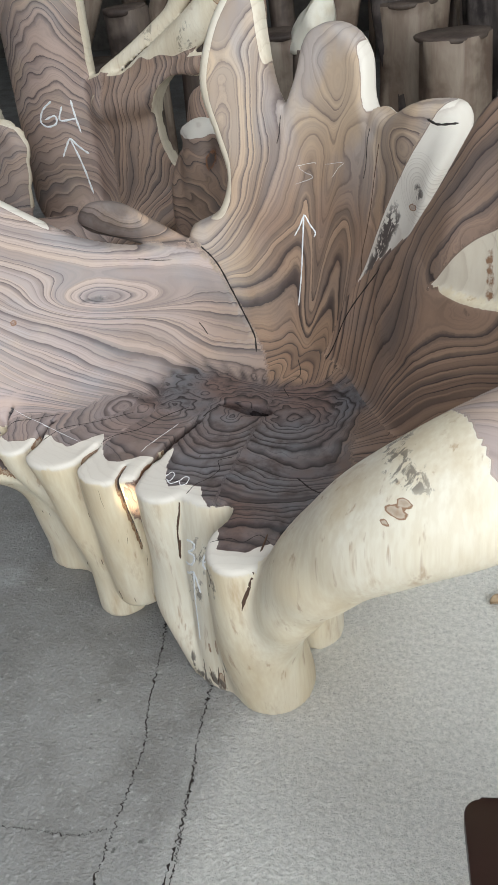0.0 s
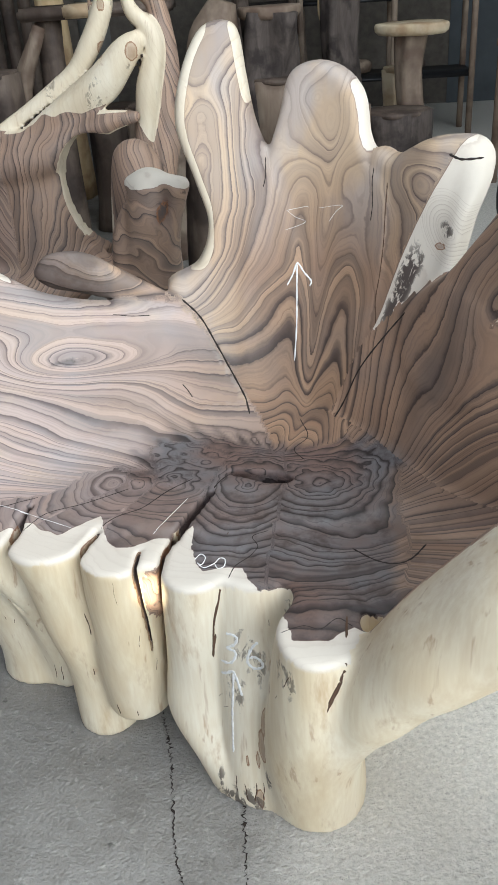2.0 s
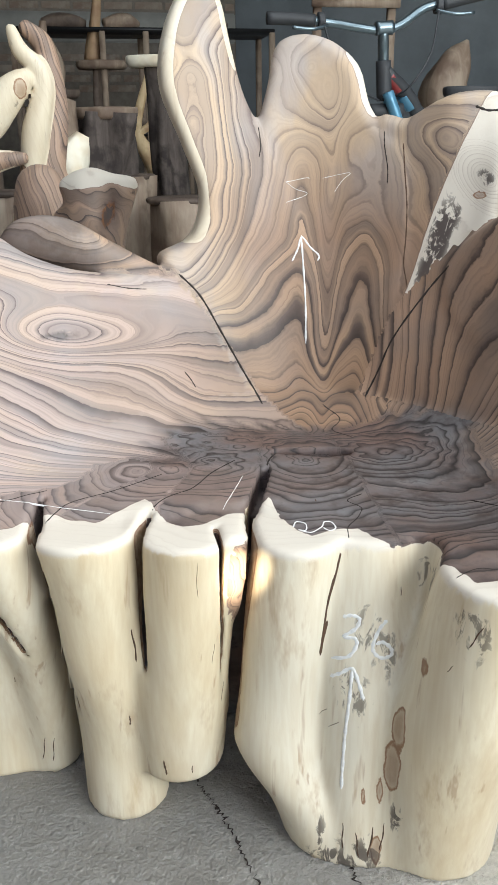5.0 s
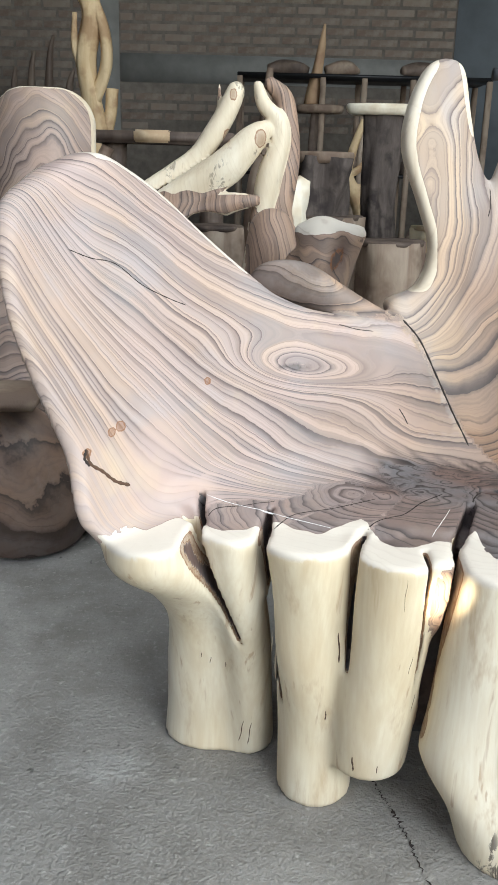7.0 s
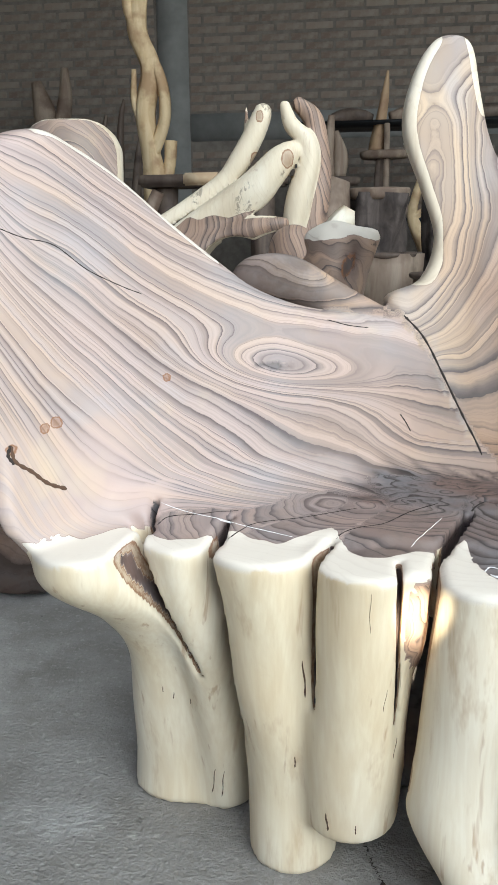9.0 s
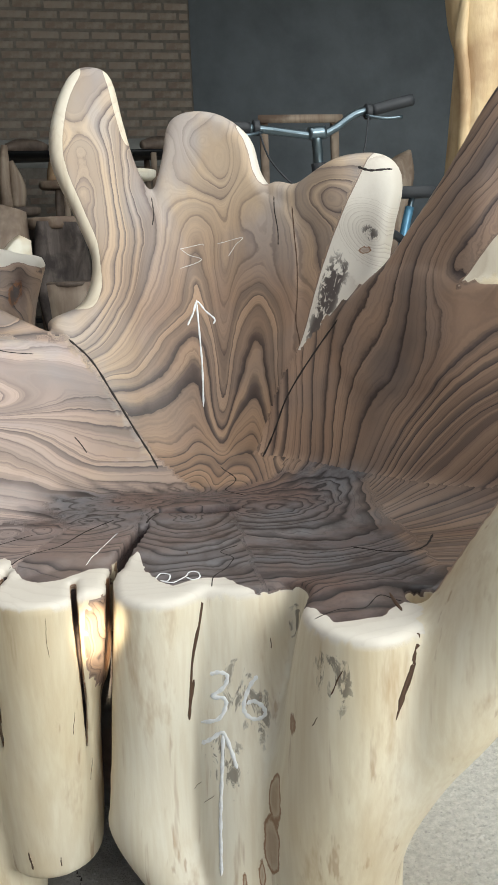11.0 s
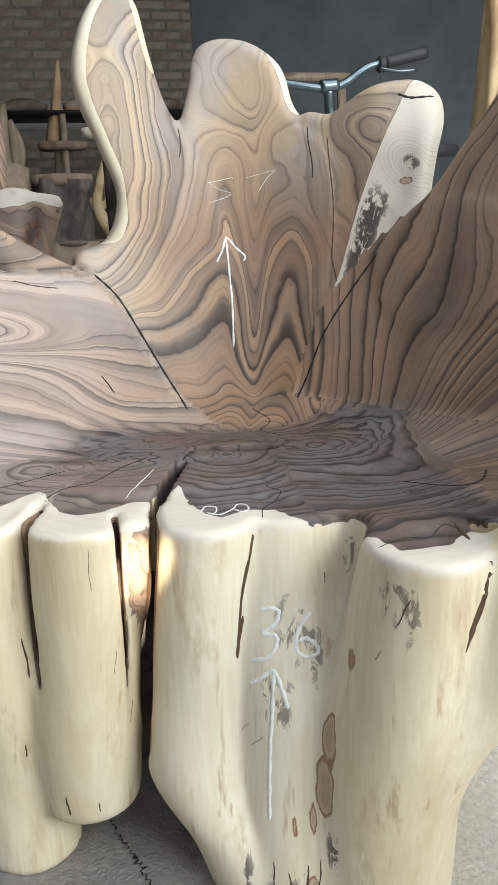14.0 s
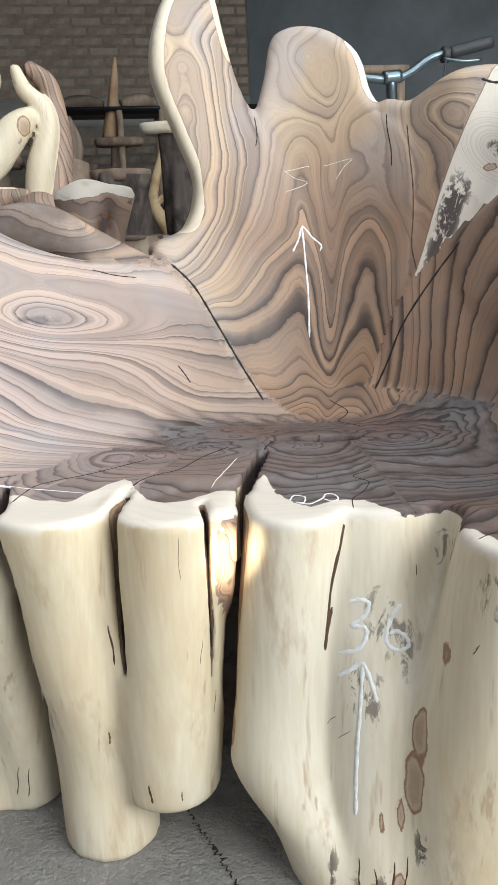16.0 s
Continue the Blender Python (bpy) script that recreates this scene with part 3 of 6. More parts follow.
def plan_field(points, gx, gy):
    curve = spline(points + points[:1], 5)
    best, inside = np.full(gx.shape, 9.0, np.float32), np.zeros(gx.shape, bool)
    for (a0, z0), (a1, z1) in zip(curve, curve[1:]):
        da, dz = a1 - a0, z1 - z0
        h = np.clip(((gx - a0) * da + (gy - z0) * dz) / max(da * da + dz * dz, 1e-9), 0, 1)
        best = np.minimum(best, np.hypot(gx - a0 - h * da, gy - z0 - h * dz))
        if abs(dz) > 1e-9:
            inside ^= ((z0 > gy) != (z1 > gy)) & (gx < a0 + (gy - z0) / dz * da)
    return np.where(inside, -best, best).astype(np.float32)


def column_field(stops, top, bottom, x, y, z):
    s = spline(stops, 8)
    cx, cy, rx, ry = (np.interp(z, s[:, 0], s[:, i]) for i in (1, 2, 3, 4))
    d = (np.sqrt(((x - cx) / rx) ** 2 + ((y - cy) / ry) ** 2) - 1) * np.minimum(rx, ry)
    d = np.maximum(d, bottom - z + 0 * d)
    if bottom > 0:
        d = -soft_min(-d, -(bottom - z) + 0 * d, 0.02)
    if top is not None:
        d = -soft_min(-d, -(z - top) + 0 * d, 0.010)
    return d


def tube_field(stops, x, y, z):
    s = spline(stops, 12 if len(stops) == len(ARM) else 6)
    best = np.full(np.broadcast(x, y, z).shape, 9.0, np.float32)
    for p, q in zip(s, s[1:]):
        v = q[:3] - p[:3]
        h = np.clip(((x - p[0]) * v[0] + (y - p[1]) * v[1] + (z - p[2]) * v[2]) / (v @ v), 0, 1)
        d = np.sqrt((x - p[0] - h * v[0]) ** 2 + (y - p[1] - h * v[1]) ** 2 + (z - p[2] - h * v[2]) ** 2) - (p[3] + h * (q[3] - p[3]))
        best = np.minimum(best, d)
    return best


def surface_net(f, low, step):
    """Vertices and quads of the zero skin of the field f."""
    neg = f < 0
    shape = np.array(f.shape) - 1
    corners = [(i, j, k) for i in (0, 1) for j in (0, 1) for k in (0, 1)]
    count = sum(neg[i:i + shape[0], j:j + shape[1], k:k + shape[2]].astype(np.int8) for i, j, k in corners)
    cell = np.argwhere((count > 0) & (count < 8))
    total, hits = np.zeros((len(cell), 3)), np.zeros(len(cell))
    for a in corners:
        for axis in range(3):
            if a[axis]:
                continue
            b = list(a)
            b[axis] = 1
            fa, fb = f[tuple((cell + a).T)], f[tuple((cell + b).T)]
            cross = (fa < 0) != (fb < 0)
            t = np.where(cross, fa / np.where(cross, fa - fb, 1), 0)
            pos = cell + np.array(a, float)
            pos[:, axis] += t
            total += pos * cross[:, None]
            hits += cross
    verts = total / hits[:, None] * step + low
    index = np.full(shape, -1, np.int32)
    index[tuple(cell.T)] = np.arange(len(cell))
    quads = []
    for axis in range(3):
        u, v = (axis + 1) % 3, (axis + 2) % 3
        cut = [slice(None)] * 3
        cut[axis] = slice(0, -1)
        nxt = list(cut)
        nxt[axis] = slice(1, None)
        a, b = neg[tuple(cut)], neg[tuple(nxt)]
        e = np.argwhere(a != b)
        e = e[(e[:, u] > 0) & (e[:, v] > 0) & (e[:, u] < shape[u]) & (e[:, v] < shape[v])]
        inside = a[tuple(e.T)]
        ring = []
        for du, dv in ((1, 1), (0, 1), (0, 0), (1, 0)):
            c = e.copy()
            c[:, u] -= du
            c[:, v] -= dv
            ring.append(index[tuple(c.T)])
        q = np.column_stack(ring)
        q[~inside] = q[~inside][:, ::-1]
        quads.append(q)
    quads = np.vstack(quads)
    return verts, quads[(quads >= 0).all(axis=1)]


def field_at(f, p):
    """The field between its grid points; p in steps."""
    p = np.clip(p, 0, np.array(f.shape) - 1.001)
    i = p.astype(np.int32)
    u = p - i
    out = 0
    for a in (0, 1):
        for b in (0, 1):
            for c in (0, 1):
                w = (u[:, 0] if a else 1 - u[:, 0]) * (u[:, 1] if b else 1 - u[:, 1]) * (u[:, 2] if c else 1 - u[:, 2])
                out = out + w * f[i[:, 0] + a, i[:, 1] + b, i[:, 2] + c]
    return out


def field_normals(f, verts, low, step, reach=1.2):
    p = (verts - low) / step
    grad = np.column_stack([field_at(f, p + e) - field_at(f, p - e) for e in np.eye(3) * reach])
    return grad / np.maximum(np.linalg.norm(grad, axis=1), 1e-9)[:, None]


def wobble(p, scale, seed):
    """Smooth random waves in space, about -1 to 1."""
    rng = np.random.default_rng(seed)
    out = 0
    for i in range(7):
        k = rng.normal(size=3) * scale
        out = out + np.sin(p[..., 0] * k[0] + p[..., 1] * k[1] + p[..., 2] * k[2] + rng.uniform(0, 6.28))
    return out / 3.0


def step01(x, a, b):
    t = np.clip((x - a) / (b - a), 0, 1)
    return t * t * (3 - 2 * t)


def seam_fill(values, mine, faces, weight, share):
    """At the seam to another piece, values carry on from this piece's own points."""
    total = np.zeros(len(values))
    np.add.at(total, faces.ravel(), np.repeat((values[faces] * weight).sum(axis=1), 4))
    return np.where(mine | (share == 0), values, total / np.maximum(share, 1)).astype(np.float32)


def join_scraps(quads, owner):
    """Gives every loose scrap of a piece to the piece that surrounds it, so that each piece is one sheet."""
    owner = owner.copy()
    order = np.argsort(quads.ravel(), kind="stable")
    starts = np.searchsorted(quads.ravel()[order], np.arange(quads.max() + 2)).tolist()
    around = (order // 4).tolist()
    faces = quads.tolist()
    for _ in range(2):
        own, seen, groups = owner.tolist(), [False] * len(faces), {}
        for first in range(len(faces)):
            if seen[first]:
                continue
            seen[first], group, beside = True, [first], {}
            for f in group:
                for v in faces[f]:
                    for g in around[starts[v]:starts[v + 1]]:
                        if own[g] != own[first]:
                            beside[own[g]] = beside.get(own[g], 0) + 1
                        elif not seen[g]:
                            seen[g] = True
                            group.append(g)
            groups.setdefault(own[first], []).append((len(group), group, beside))
        for parts in groups.values():
            for _, group, beside in sorted(parts, key=lambda item: -item[0])[1:]:
                if beside:
                    owner[group] = max(beside, key=beside.get)
    return owner


def build_armchair():
    nx, ny, nz = (int(math.ceil(v)) for v in (HIGH - LOW) / STEP)
    gx = (LOW[0] + np.arange(nx) * STEP).astype(np.float32)
    gy = (LOW[1] + np.arange(ny) * STEP).astype(np.float32)
    gz = (LOW[2] - STEP + np.arange(nz) * STEP).astype(np.float32)
    low = LOW - (0, 0, STEP)
    solid = np.full((nx, ny, nz), 1.0, np.float32)
    owner = np.zeros((nx, ny, nz), np.int8)
    near = np.full((nx, ny, nz), 1.0, np.float32)
    names = []

    def add(name, box, fn, k):
        (x0, x1), (y0, y1), (z0, z1) = box
        i0, i1 = np.searchsorted(gx, (x0, x1))
        j0, j1 = np.searchsorted(gy, (y0, y1))
        k0, k1 = np.searchsorted(gz, (z0, z1))
        cut = (slice(i0, i1), slice(j0, j1), slice(k0, k1))
        d = fn(gx[i0:i1, None, None], gy[None, j0:j1, None], gz[None, None, k0:k1]).astype(np.float32)
        if name not in names:
            names.append(name)
        solid[cut] = soft_min(solid[cut], d, k)
        closer = d < near[cut]
        owner[cut] = np.where(closer, names.index(name), owner[cut])
        near[cut] = np.minimum(near[cut], d)

    rim = plan_field(SEAT_RIM, gx[:, None] + 0 * gy[None, :], gy[None, :] + 0 * gx[:, None])

    def seat(x, y, z):
        i0, j0 = np.searchsorted(gx, x.ravel()[0]), np.searchsorted(gy, y.ravel()[0])
        d2 = rim[i0:i0 + x.size, j0:j0 + y.size][:, :, None]
        phi, gap = chart(x, y, SEAT_Z + 0 * x)
        rise = (0.034 * np.clip(1 + gap / 0.095, 0, 1) ** 2 * step01(phi, 80, 62) * step01(phi, -100, -85))
        top = np.where(gap < 0.03, SEAT_Z + rise, SEAT_Z)
        dz = np.abs(z - top / 2 - (SEAT_Z - 0.10) / 2) - (top - SEAT_Z + 0.10) / 2
        return np.minimum(np.maximum(d2, dz), 0) + np.hypot(np.maximum(d2, 0), np.maximum(dz, 0)) - 0.002

    add("seat", ((-0.7, 0.6), (1.0, 1.9), (0.3, 0.52)), seat, 0.001)
    for name, (_, stops, top, bottom) in COLUMNS.items():
        xs, ys = [s[1] for s in stops], [s[2] for s in stops]
        m = 0.06
        box = ((min(xs) - max(s[3] for s in stops) - m, max(xs) + max(s[3] for s in stops) + m), (min(ys) - max(s[4] for s in stops) - m, max(ys) + max(s[4] for s in stops) + m), (-0.02, 0.52))
        add(name, box, lambda x, y, z: column_field(stops, top, bottom, x, y, z), {"leg_corner": 0.03, "leg_slim": 0.030, "leg_short": 0.016, "leg_wide": 0.014, "trunk": 0.03}.get(name, 0.006))
    add("arm", ((0.0, 0.95), (0.8, 1.3), (0.1, 1.05)), lambda x, y, z: tube_field(ARM, x, y, z), 0.02)
    add("arm", ((0.2, 0.95), (0.8, 1.3), (0.4, 1.0)), lambda x, y, z: tube_field(ARM_FOLD, x, y, z), 0.010)
    add("arm", ((0.4, 0.95), (0.9, 1.3), (0.4, 1.0)), lambda x, y, z: tube_field(ARM_ROOT, x, y, z), 0.008)
    fields = {}
    for name, (points, thick, rad, depth) in SLABS.items():
        fields[name] = outline_field(points)
        lo, hi = min(p[0] for p in points), max(p[0] for p in points)

        def slab(x, y, z):
            phi, dw = chart(x, y, z)
            d2 = sample(fields[name], phi + 0 * z, z + 0 * phi) - 0.002
            dw = dw - depth - (0.022 * step01(-phi, 66, 76) if name == "right_fin" else (0.026 * step01(-phi, 35, 47) + 0.040 * step01(-phi, 36, 46) * step01(z, 0.86, 0.97)) if name == "knot_lobe" else 0)
            deep = thick * (1 - 0.56 * step01(phi, 70, 82)) if name == "left_wing" else thick
            bend = np.minimum(rad, 0.45 * deep)
            e = np.abs(dw - deep / 2) - deep / 2
            wa, wb = d2 + bend, e + bend
            return np.minimum(np.maximum(wa, wb), 0) + np.hypot(np.maximum(wa, 0), np.maximum(wb, 0)) - bend
        pts = [on_wall(a, z, d) for a, z in points for d in (0, 0.07)]
        box = tuple((min(p[i] for p in pts) - 0.05, max(p[i] for p in pts) + 0.05) for i in range(3))
        add(name, box, slab, {"left_wing": 0.030, "right_wing": 0.022, "knot_lobe": 0.006}.get(name, 0.012))

    add("stub", ((-0.46, -0.08), (1.7, 1.92), (0.62, 0.86)), lambda x, y, z: tube_field(STUB, x, (y - 1.80) * 1.5 + 1.80, z), 0.008)
    uncut = solid.copy()
    for bottom, line, *slant in CLEFTS:
        pts = spline(line, 5)
        i0, i1 = np.searchsorted(gx, (pts[:, 0].min() - (0.07 if slant else 0.03), pts[:, 0].max() + (0.11 if slant else 0.03)))
        j0, j1 = np.searchsorted(gy, (pts[:, 1].min() - 0.03, pts[:, 1].max() + 0.03))
        k0, k1 = np.searchsorted(gz, (0.04, 0.50))
        zz = gz[None, None, k0:k1]
        drift, back = (slant[0], 1.37) if slant else (0.0, 1.34)
        bx, by = gx[i0:i1, None, None] - drift * (0.46 - zz), gy[None, j0:j1, None] + 0 * zz
        d2 = np.full(np.broadcast(bx, by).shape, 9.0, np.float32)
        for p, q in zip(pts, pts[1:]):
            v = q[:2] - p[:2]
            h = np.clip(((bx - p[0]) * v[0] + (by - p[1]) * v[1]) / (v @ v), 0, 1)
            d2 = np.minimum(d2, np.hypot(bx - p[0] - h * v[0], by - p[1] - h * v[1]) - (p[2] + h * (q[2] - p[2])))
        floor_z = np.where(by < back + (0.46 - zz) * (0.55 if slant else 0), bottom, 0.425)
        narrow = np.clip((0.46 - zz) / max(0.46 - bottom, 0.1), 0, 1) ** 2 * 0.005
        cut = np.maximum(d2 + narrow, floor_z - zz)
        box = (slice(i0, i1), slice(j0, j1), slice(k0, k1))
        solid[box] = np.maximum(solid[box], -cut)
    solid[:, :, 0] = np.maximum(solid[:, :, 0], 0.5 * STEP)
    verts, quads = surface_net(solid, low, STEP)
    at = np.clip(np.round((verts - low) / STEP).astype(int), 1, np.array(solid.shape) - 2)
    i, j, k = at.T
    normal = field_normals(solid, verts, low, STEP)
    own = owner[i, j, k]
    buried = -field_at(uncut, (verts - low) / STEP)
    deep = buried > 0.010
    sway = 0.0022 * np.where(verts[:, 2] > SEAT_Z - 0.02, step01(normal[:, 2], 0.97, 0.50), 1.0)
    h = 0.004
    slope = np.column_stack([wobble(verts + e, 26, 71) - wobble(verts - e, 26, 71) for e in np.eye(3) * h]) / (2 * h)
    verts = verts + normal * (sway * wobble(verts, 26, 71))[:, None]
    tilt = normal - slope * sway[:, None]
    normal = tilt / np.linalg.norm(tilt, axis=1)[:, None]
    # wood figure, vertex by vertex
    x, y, z = verts.T
    phi, dw = chart(x, y, z)
    a = phi * A_SCALE
    ring, sap, dark, tan, bleach, calm, brush, honey = (np.zeros(len(verts)) for _ in range(8))
    w1, w2 = wobble(verts, 9, 3), wobble(verts, 22, 5)
    w3 = wobble(verts, 110, 15)
    stain = np.zeros(len(verts))
    for sx, sy, sz, sr, sh in STAINS:
        d = np.sqrt(((x - sx) / sr) ** 2 + ((y - sy) / (1.6 * sr)) ** 2 + ((z - sz) / sh) ** 2) + 0.26 * w3
        stain = np.maximum(stain, np.clip(1.5 - d, 0, 1))
    back_grain, wing_grain = thin_plate(FLAME_GRAIN + SWEEP_GRAIN + LOBE_GRAIN + SPIKE_GRAIN, flames), thin_plate(WING_GRAIN + FIN_GRAIN, no_flames)
    low = z + np.minimum(dw, 0)          # the bowl unrolled: height falls on along the seat

    def left_grain(turn, h, spread, twist):
        table = np.column_stack([smooth_curve(65 - turn, FLOW_AT, row) for row in FLOW])
        level = np.zeros(len(h))
        for (v0, v1), z0, z1 in zip(zip(FLOW_LEVEL, FLOW_LEVEL[1:]), table.T, table.T[1:]):
            level = np.where((h >= z0) | (v0 == FLOW_LEVEL[0]), v0 + (v1 - v0) * (h - z0) / np.maximum(z1 - z0, 0.01), level)
        d = np.hypot((turn - 33) * A_SCALE / 0.120, (h - 0.634 - 0.16 * (turn - 33) * A_SCALE) / 0.028)
        return 68 * level + 8.0 * np.exp(-(d / 1.2) ** 2) + 0.7 * spread + 0.20 * twist

    beyond_crack = phi < 8.1 - (0.70 - low) * 66.8
    for sx, sz, sr, sh in SMUDGES:
        d = np.hypot((x - sx) / sr, (z - sz) / sh) + 0.2 * w2
        brush = np.maximum(brush, np.where((y < 1.30) & ((z < 0.44) | (x > 0.35)), np.where(z < 0.12, 0.92, 0.72) * step01(d, 1.25, 0.4), 0))
    for name in SLABS:
        m = own == names.index(name)
        inset = -sample(fields[name], phi, z)
        aa, zz = a[m], z[m]
        if name == "left_wing":
            ring[m] = np.where(beyond_crack[m] & (phi[m] < 9), RING_STEP * back_grain(aa, low[m]), left_grain(phi[m], low[m], w1[m], w2[m]))
            calm[m] = 0.85 * step01(phi[m] + 9 * w1[m], 66, 76) * step01(zz + 0.04 * w2[m], 0.66, 0.56)
            s = step01(inset[m], 0.014, 0.003) * step01(phi[m], 38, 44) * step01(phi[m], 68, 64) * step01(zz, 0.6, 0.75)
            sap[m] = s
            tan[m] = 0.02 + 0.20 * step01(phi[m] + 4 * w1[m], 52, 30) * step01(zz + 0.02 * w2[m], 0.65, 0.57) + 0.45 * step01(phi[m] + 3 * w1[m], 20, 2) * step01(zz, 0.70, 0.56)
            bleach[m] = 1
        elif name in ("back_spike", "back_lobe", "knot_lobe"):
            ring[m] = np.where(beyond_crack[m] | (name != "back_spike") | (phi[m] > 9), RING_STEP * back_grain(aa, low[m]), left_grain(phi[m], low[m], w1[m], w2[m])) + 0.30 * w1[m] + 0.22 * w2[m]
            tan[m] = 0.12 + 0.76 * step01(zz + 0.03 * w1[m], 0.94, 0.74) * step01(aa + 0.02 * w2[m], 0.06, -0.06)
            honey[m] = 0.75
            tan[m] = np.where(beyond_crack[m], tan[m], 0.35)
            bleach[m] = 1
            if name == "back_spike":
                s = step01(inset[m], 0.020, 0.004) * step01(aa, 0.5 * A_SCALE, 1.6 * A_SCALE) * step01(zz, 0.735, 0.76)
                s = np.maximum(s, step01(inset[m], 0.014, 0.002) * step01(aa, -1 * A_SCALE, -3 * A_SCALE) * step01(zz, 1.0, 1.06))
                sap[m] = s
                bleach[m] = 0.45
            elif name == "back_lobe":
                calm[m] = 0.62 * step01(zz + 0.03 * w1[m], 0.88, 0.98)
                sap[m] = 0.75 * step01(inset[m], 0.007, 0.000) * step01(aa, -19 * A_SCALE, -21 * A_SCALE) * step01(zz, 0.93, 0.96)
            else:
                knot = np.hypot((aa + 44.3 * A_SCALE) / 0.026, (zz - 0.852 - 0.5 * (aa + 44.3 * A_SCALE)) / 0.020)
                border = aa + 41.0 * A_SCALE - 0.25 * (0.97 - zz) + 0.005 * w2[m]
                white = step01(border, 0.010, -0.006)
                ring[m] = np.where(white > 0.5, 4.5 * np.minimum(knot, 2.6) + 10 * zz + 0.6 * w2[m], ring[m])
                twigs = step01(np.abs(border + 0.026), 0.034, 0.012) * step01(zz, 0.850, 0.79) * step01(zz, 0.66, 0.70)
                brush[m] = white * np.maximum(twigs, 0.9 * step01(knot, 0.95, 0.3))
                sap[m] = white * (0.84 + 0.08 * w2[m])
        elif name in ("right_wing", "right_fin"):
            ring[m] = 1.5 * RING_STEP * wing_grain(aa, low[m]) + 0.35 * w1[m] + 0.2 * w2[m]
            if name == "right_fin":
                sap[m] = step01(-(phi[m] + 69) - 72 * (zz - 0.812) - 1.2 * w2[m], -0.6, 1.6)
                stain[m] = np.maximum(stain[m], 0.40 * step01(np.abs(phi[m] + 76.5 - 25 * (zz - 0.8) + 0.8 * w2[m]), 1.2, 0.2) * step01(zz, 0.90, 0.84))
                ring[m] = np.where(sap[m] > 0.4, 38 * np.hypot(aa + 66 * A_SCALE, zz - 0.80), ring[m])
                bleach[m] = 0.55
            else:
                sap[m] = step01(inset[m], 0.008, 0.001) * step01(phi[m], -68, -71) * step01(zz, 0.765, 0.775)
            tan[m] = 0.86 - 0.16 * step01(zz + 0.03 * w1[m], 0.72, 0.95)
    outward = (normal[:, 0] * (x - HUB[0]) + normal[:, 1] * (y - HUB[1])) / np.hypot(x - HUB[0], y - HUB[1])
    back = (outward > 0.25) & (dw > 0.02) & np.isin(own, [names.index(s) for s in SLABS])
    sap[back] = np.maximum(sap[back], 0.62)
    low_part = ~np.isin(own, [names.index(s) for s in SLABS])
    rimmed = low_part & (z > SEAT_Z - 0.035) & (own != names.index("arm")) & (own != names.index("stub"))
    flat = rimmed & (z > SEAT_Z - 0.007)
    sap[low_part] = 1.0
    m = own == names.index("stub")
    sap[m], dark[m] = 0, 0
    stub_near = step01(tube_field(STUB, x, (y - 1.80) * 1.5 + 1.80, z), 0.014, -0.002)
    crest = m | ((own == names.index("left_wing")) & (stub_near > 0))
    tan[crest] = np.maximum(tan, 0.75 * stub_near)[crest]
    ring[m] = 55 * (z[m] + 0.25 * x[m]) + 2.2 * w1[m] + w2[m]
    flat |= rimmed & (normal[:, 2] > 0.40)
    heart = step01(y - np.interp(x, HEART_X, HEART_Y) + 0.0035 * w2 + 0.0020 * w3, -0.010, 0.012)
    sap[flat] = (1 - heart)[flat]
    bleach[flat] = 1
    # the seat: every front root has arcs of its own; behind them the figure of the walls runs down to the pit
    pit = segment_gap(x, y, (-0.085, 1.527), (0.190, 1.470))
    gaps = np.column_stack([segment_gap(x, y, p, q) for p, q, *_ in FANS])
    which = np.argmin(gaps + 0.004 * w2[:, None], axis=1)
    eye, shade_of, wide = np.array([f[0] for f in FANS]), np.array([f[2] for f in FANS]), np.array([f[3] for f in FANS])
    span = np.hypot(x - eye[which, 0], (y - eye[which, 1]) * 0.92)
    ring_fan = 58 * span + 1.3 * w1 + 0.55 * w2 + 0.12 * w3 + 7.3 * which
    ring_left = left_grain(phi, low, w1, w2)
    ring_back = np.where(phi > -33, back_grain(a, low), 1.5 * wing_grain(a, low)) * RING_STEP + 0.3 * w2
    ring_wall = np.where(beyond_crack, ring_back, ring_left)
    in_fan = step01(gaps.min(axis=1) + 0.010 * w2 + 0.004 * w3, wide[which] + 0.006, wide[which] - 0.006) > 0.5
    strings = np.sin(31 * np.arctan2(x - 0.03, y - 1.50) + 2.5 * w2) + 0.6 * w3
    burl = step01(pit + 0.012 * strings + 0.012 * w2, 0.160, 0.100) * step01(y, 1.46, 1.50) + step01(pit + 0.008 * w3, 0.05, 0.02)
    burl = np.clip(burl, 0, 1)
    ring_seat = np.where(in_fan, ring_fan, ring_wall) + burl * (0.9 * w2 + 0.28 * w3)
    ring = np.where(flat, ring_seat, ring)
    near_fan = step01(gaps.min(axis=1) + 0.006 * w2, wide[which] * 1.05, wide[which] * 0.75)
    seat_dark = np.maximum(np.where(in_fan, shade_of[which], 0.0) * np.where(x > 0.12, near_fan, 1), burl)
    seat_dark = np.maximum(seat_dark, 0.40 * step01(phi, -20, -45))
    seat_dark = np.maximum(seat_dark, 0.92 * step01(pit + 0.012 * w2, 0.10, 0.05))
    # the burl's dark runs up the wall foot, taking in painted shade there
    on_wall_foot = (dw < 0.03) & ~low_part & (z < 0.53)
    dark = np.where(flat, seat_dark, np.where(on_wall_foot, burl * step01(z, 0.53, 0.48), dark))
    right = flat & ~in_fan & beyond_crack
    tan[right | (flat & (x > 0.03))] = 0.96
    left = flat & ~in_fan & ~beyond_crack
    tan[left] = (0.05 + 0.40 * step01(phi, 24, 8))[left]
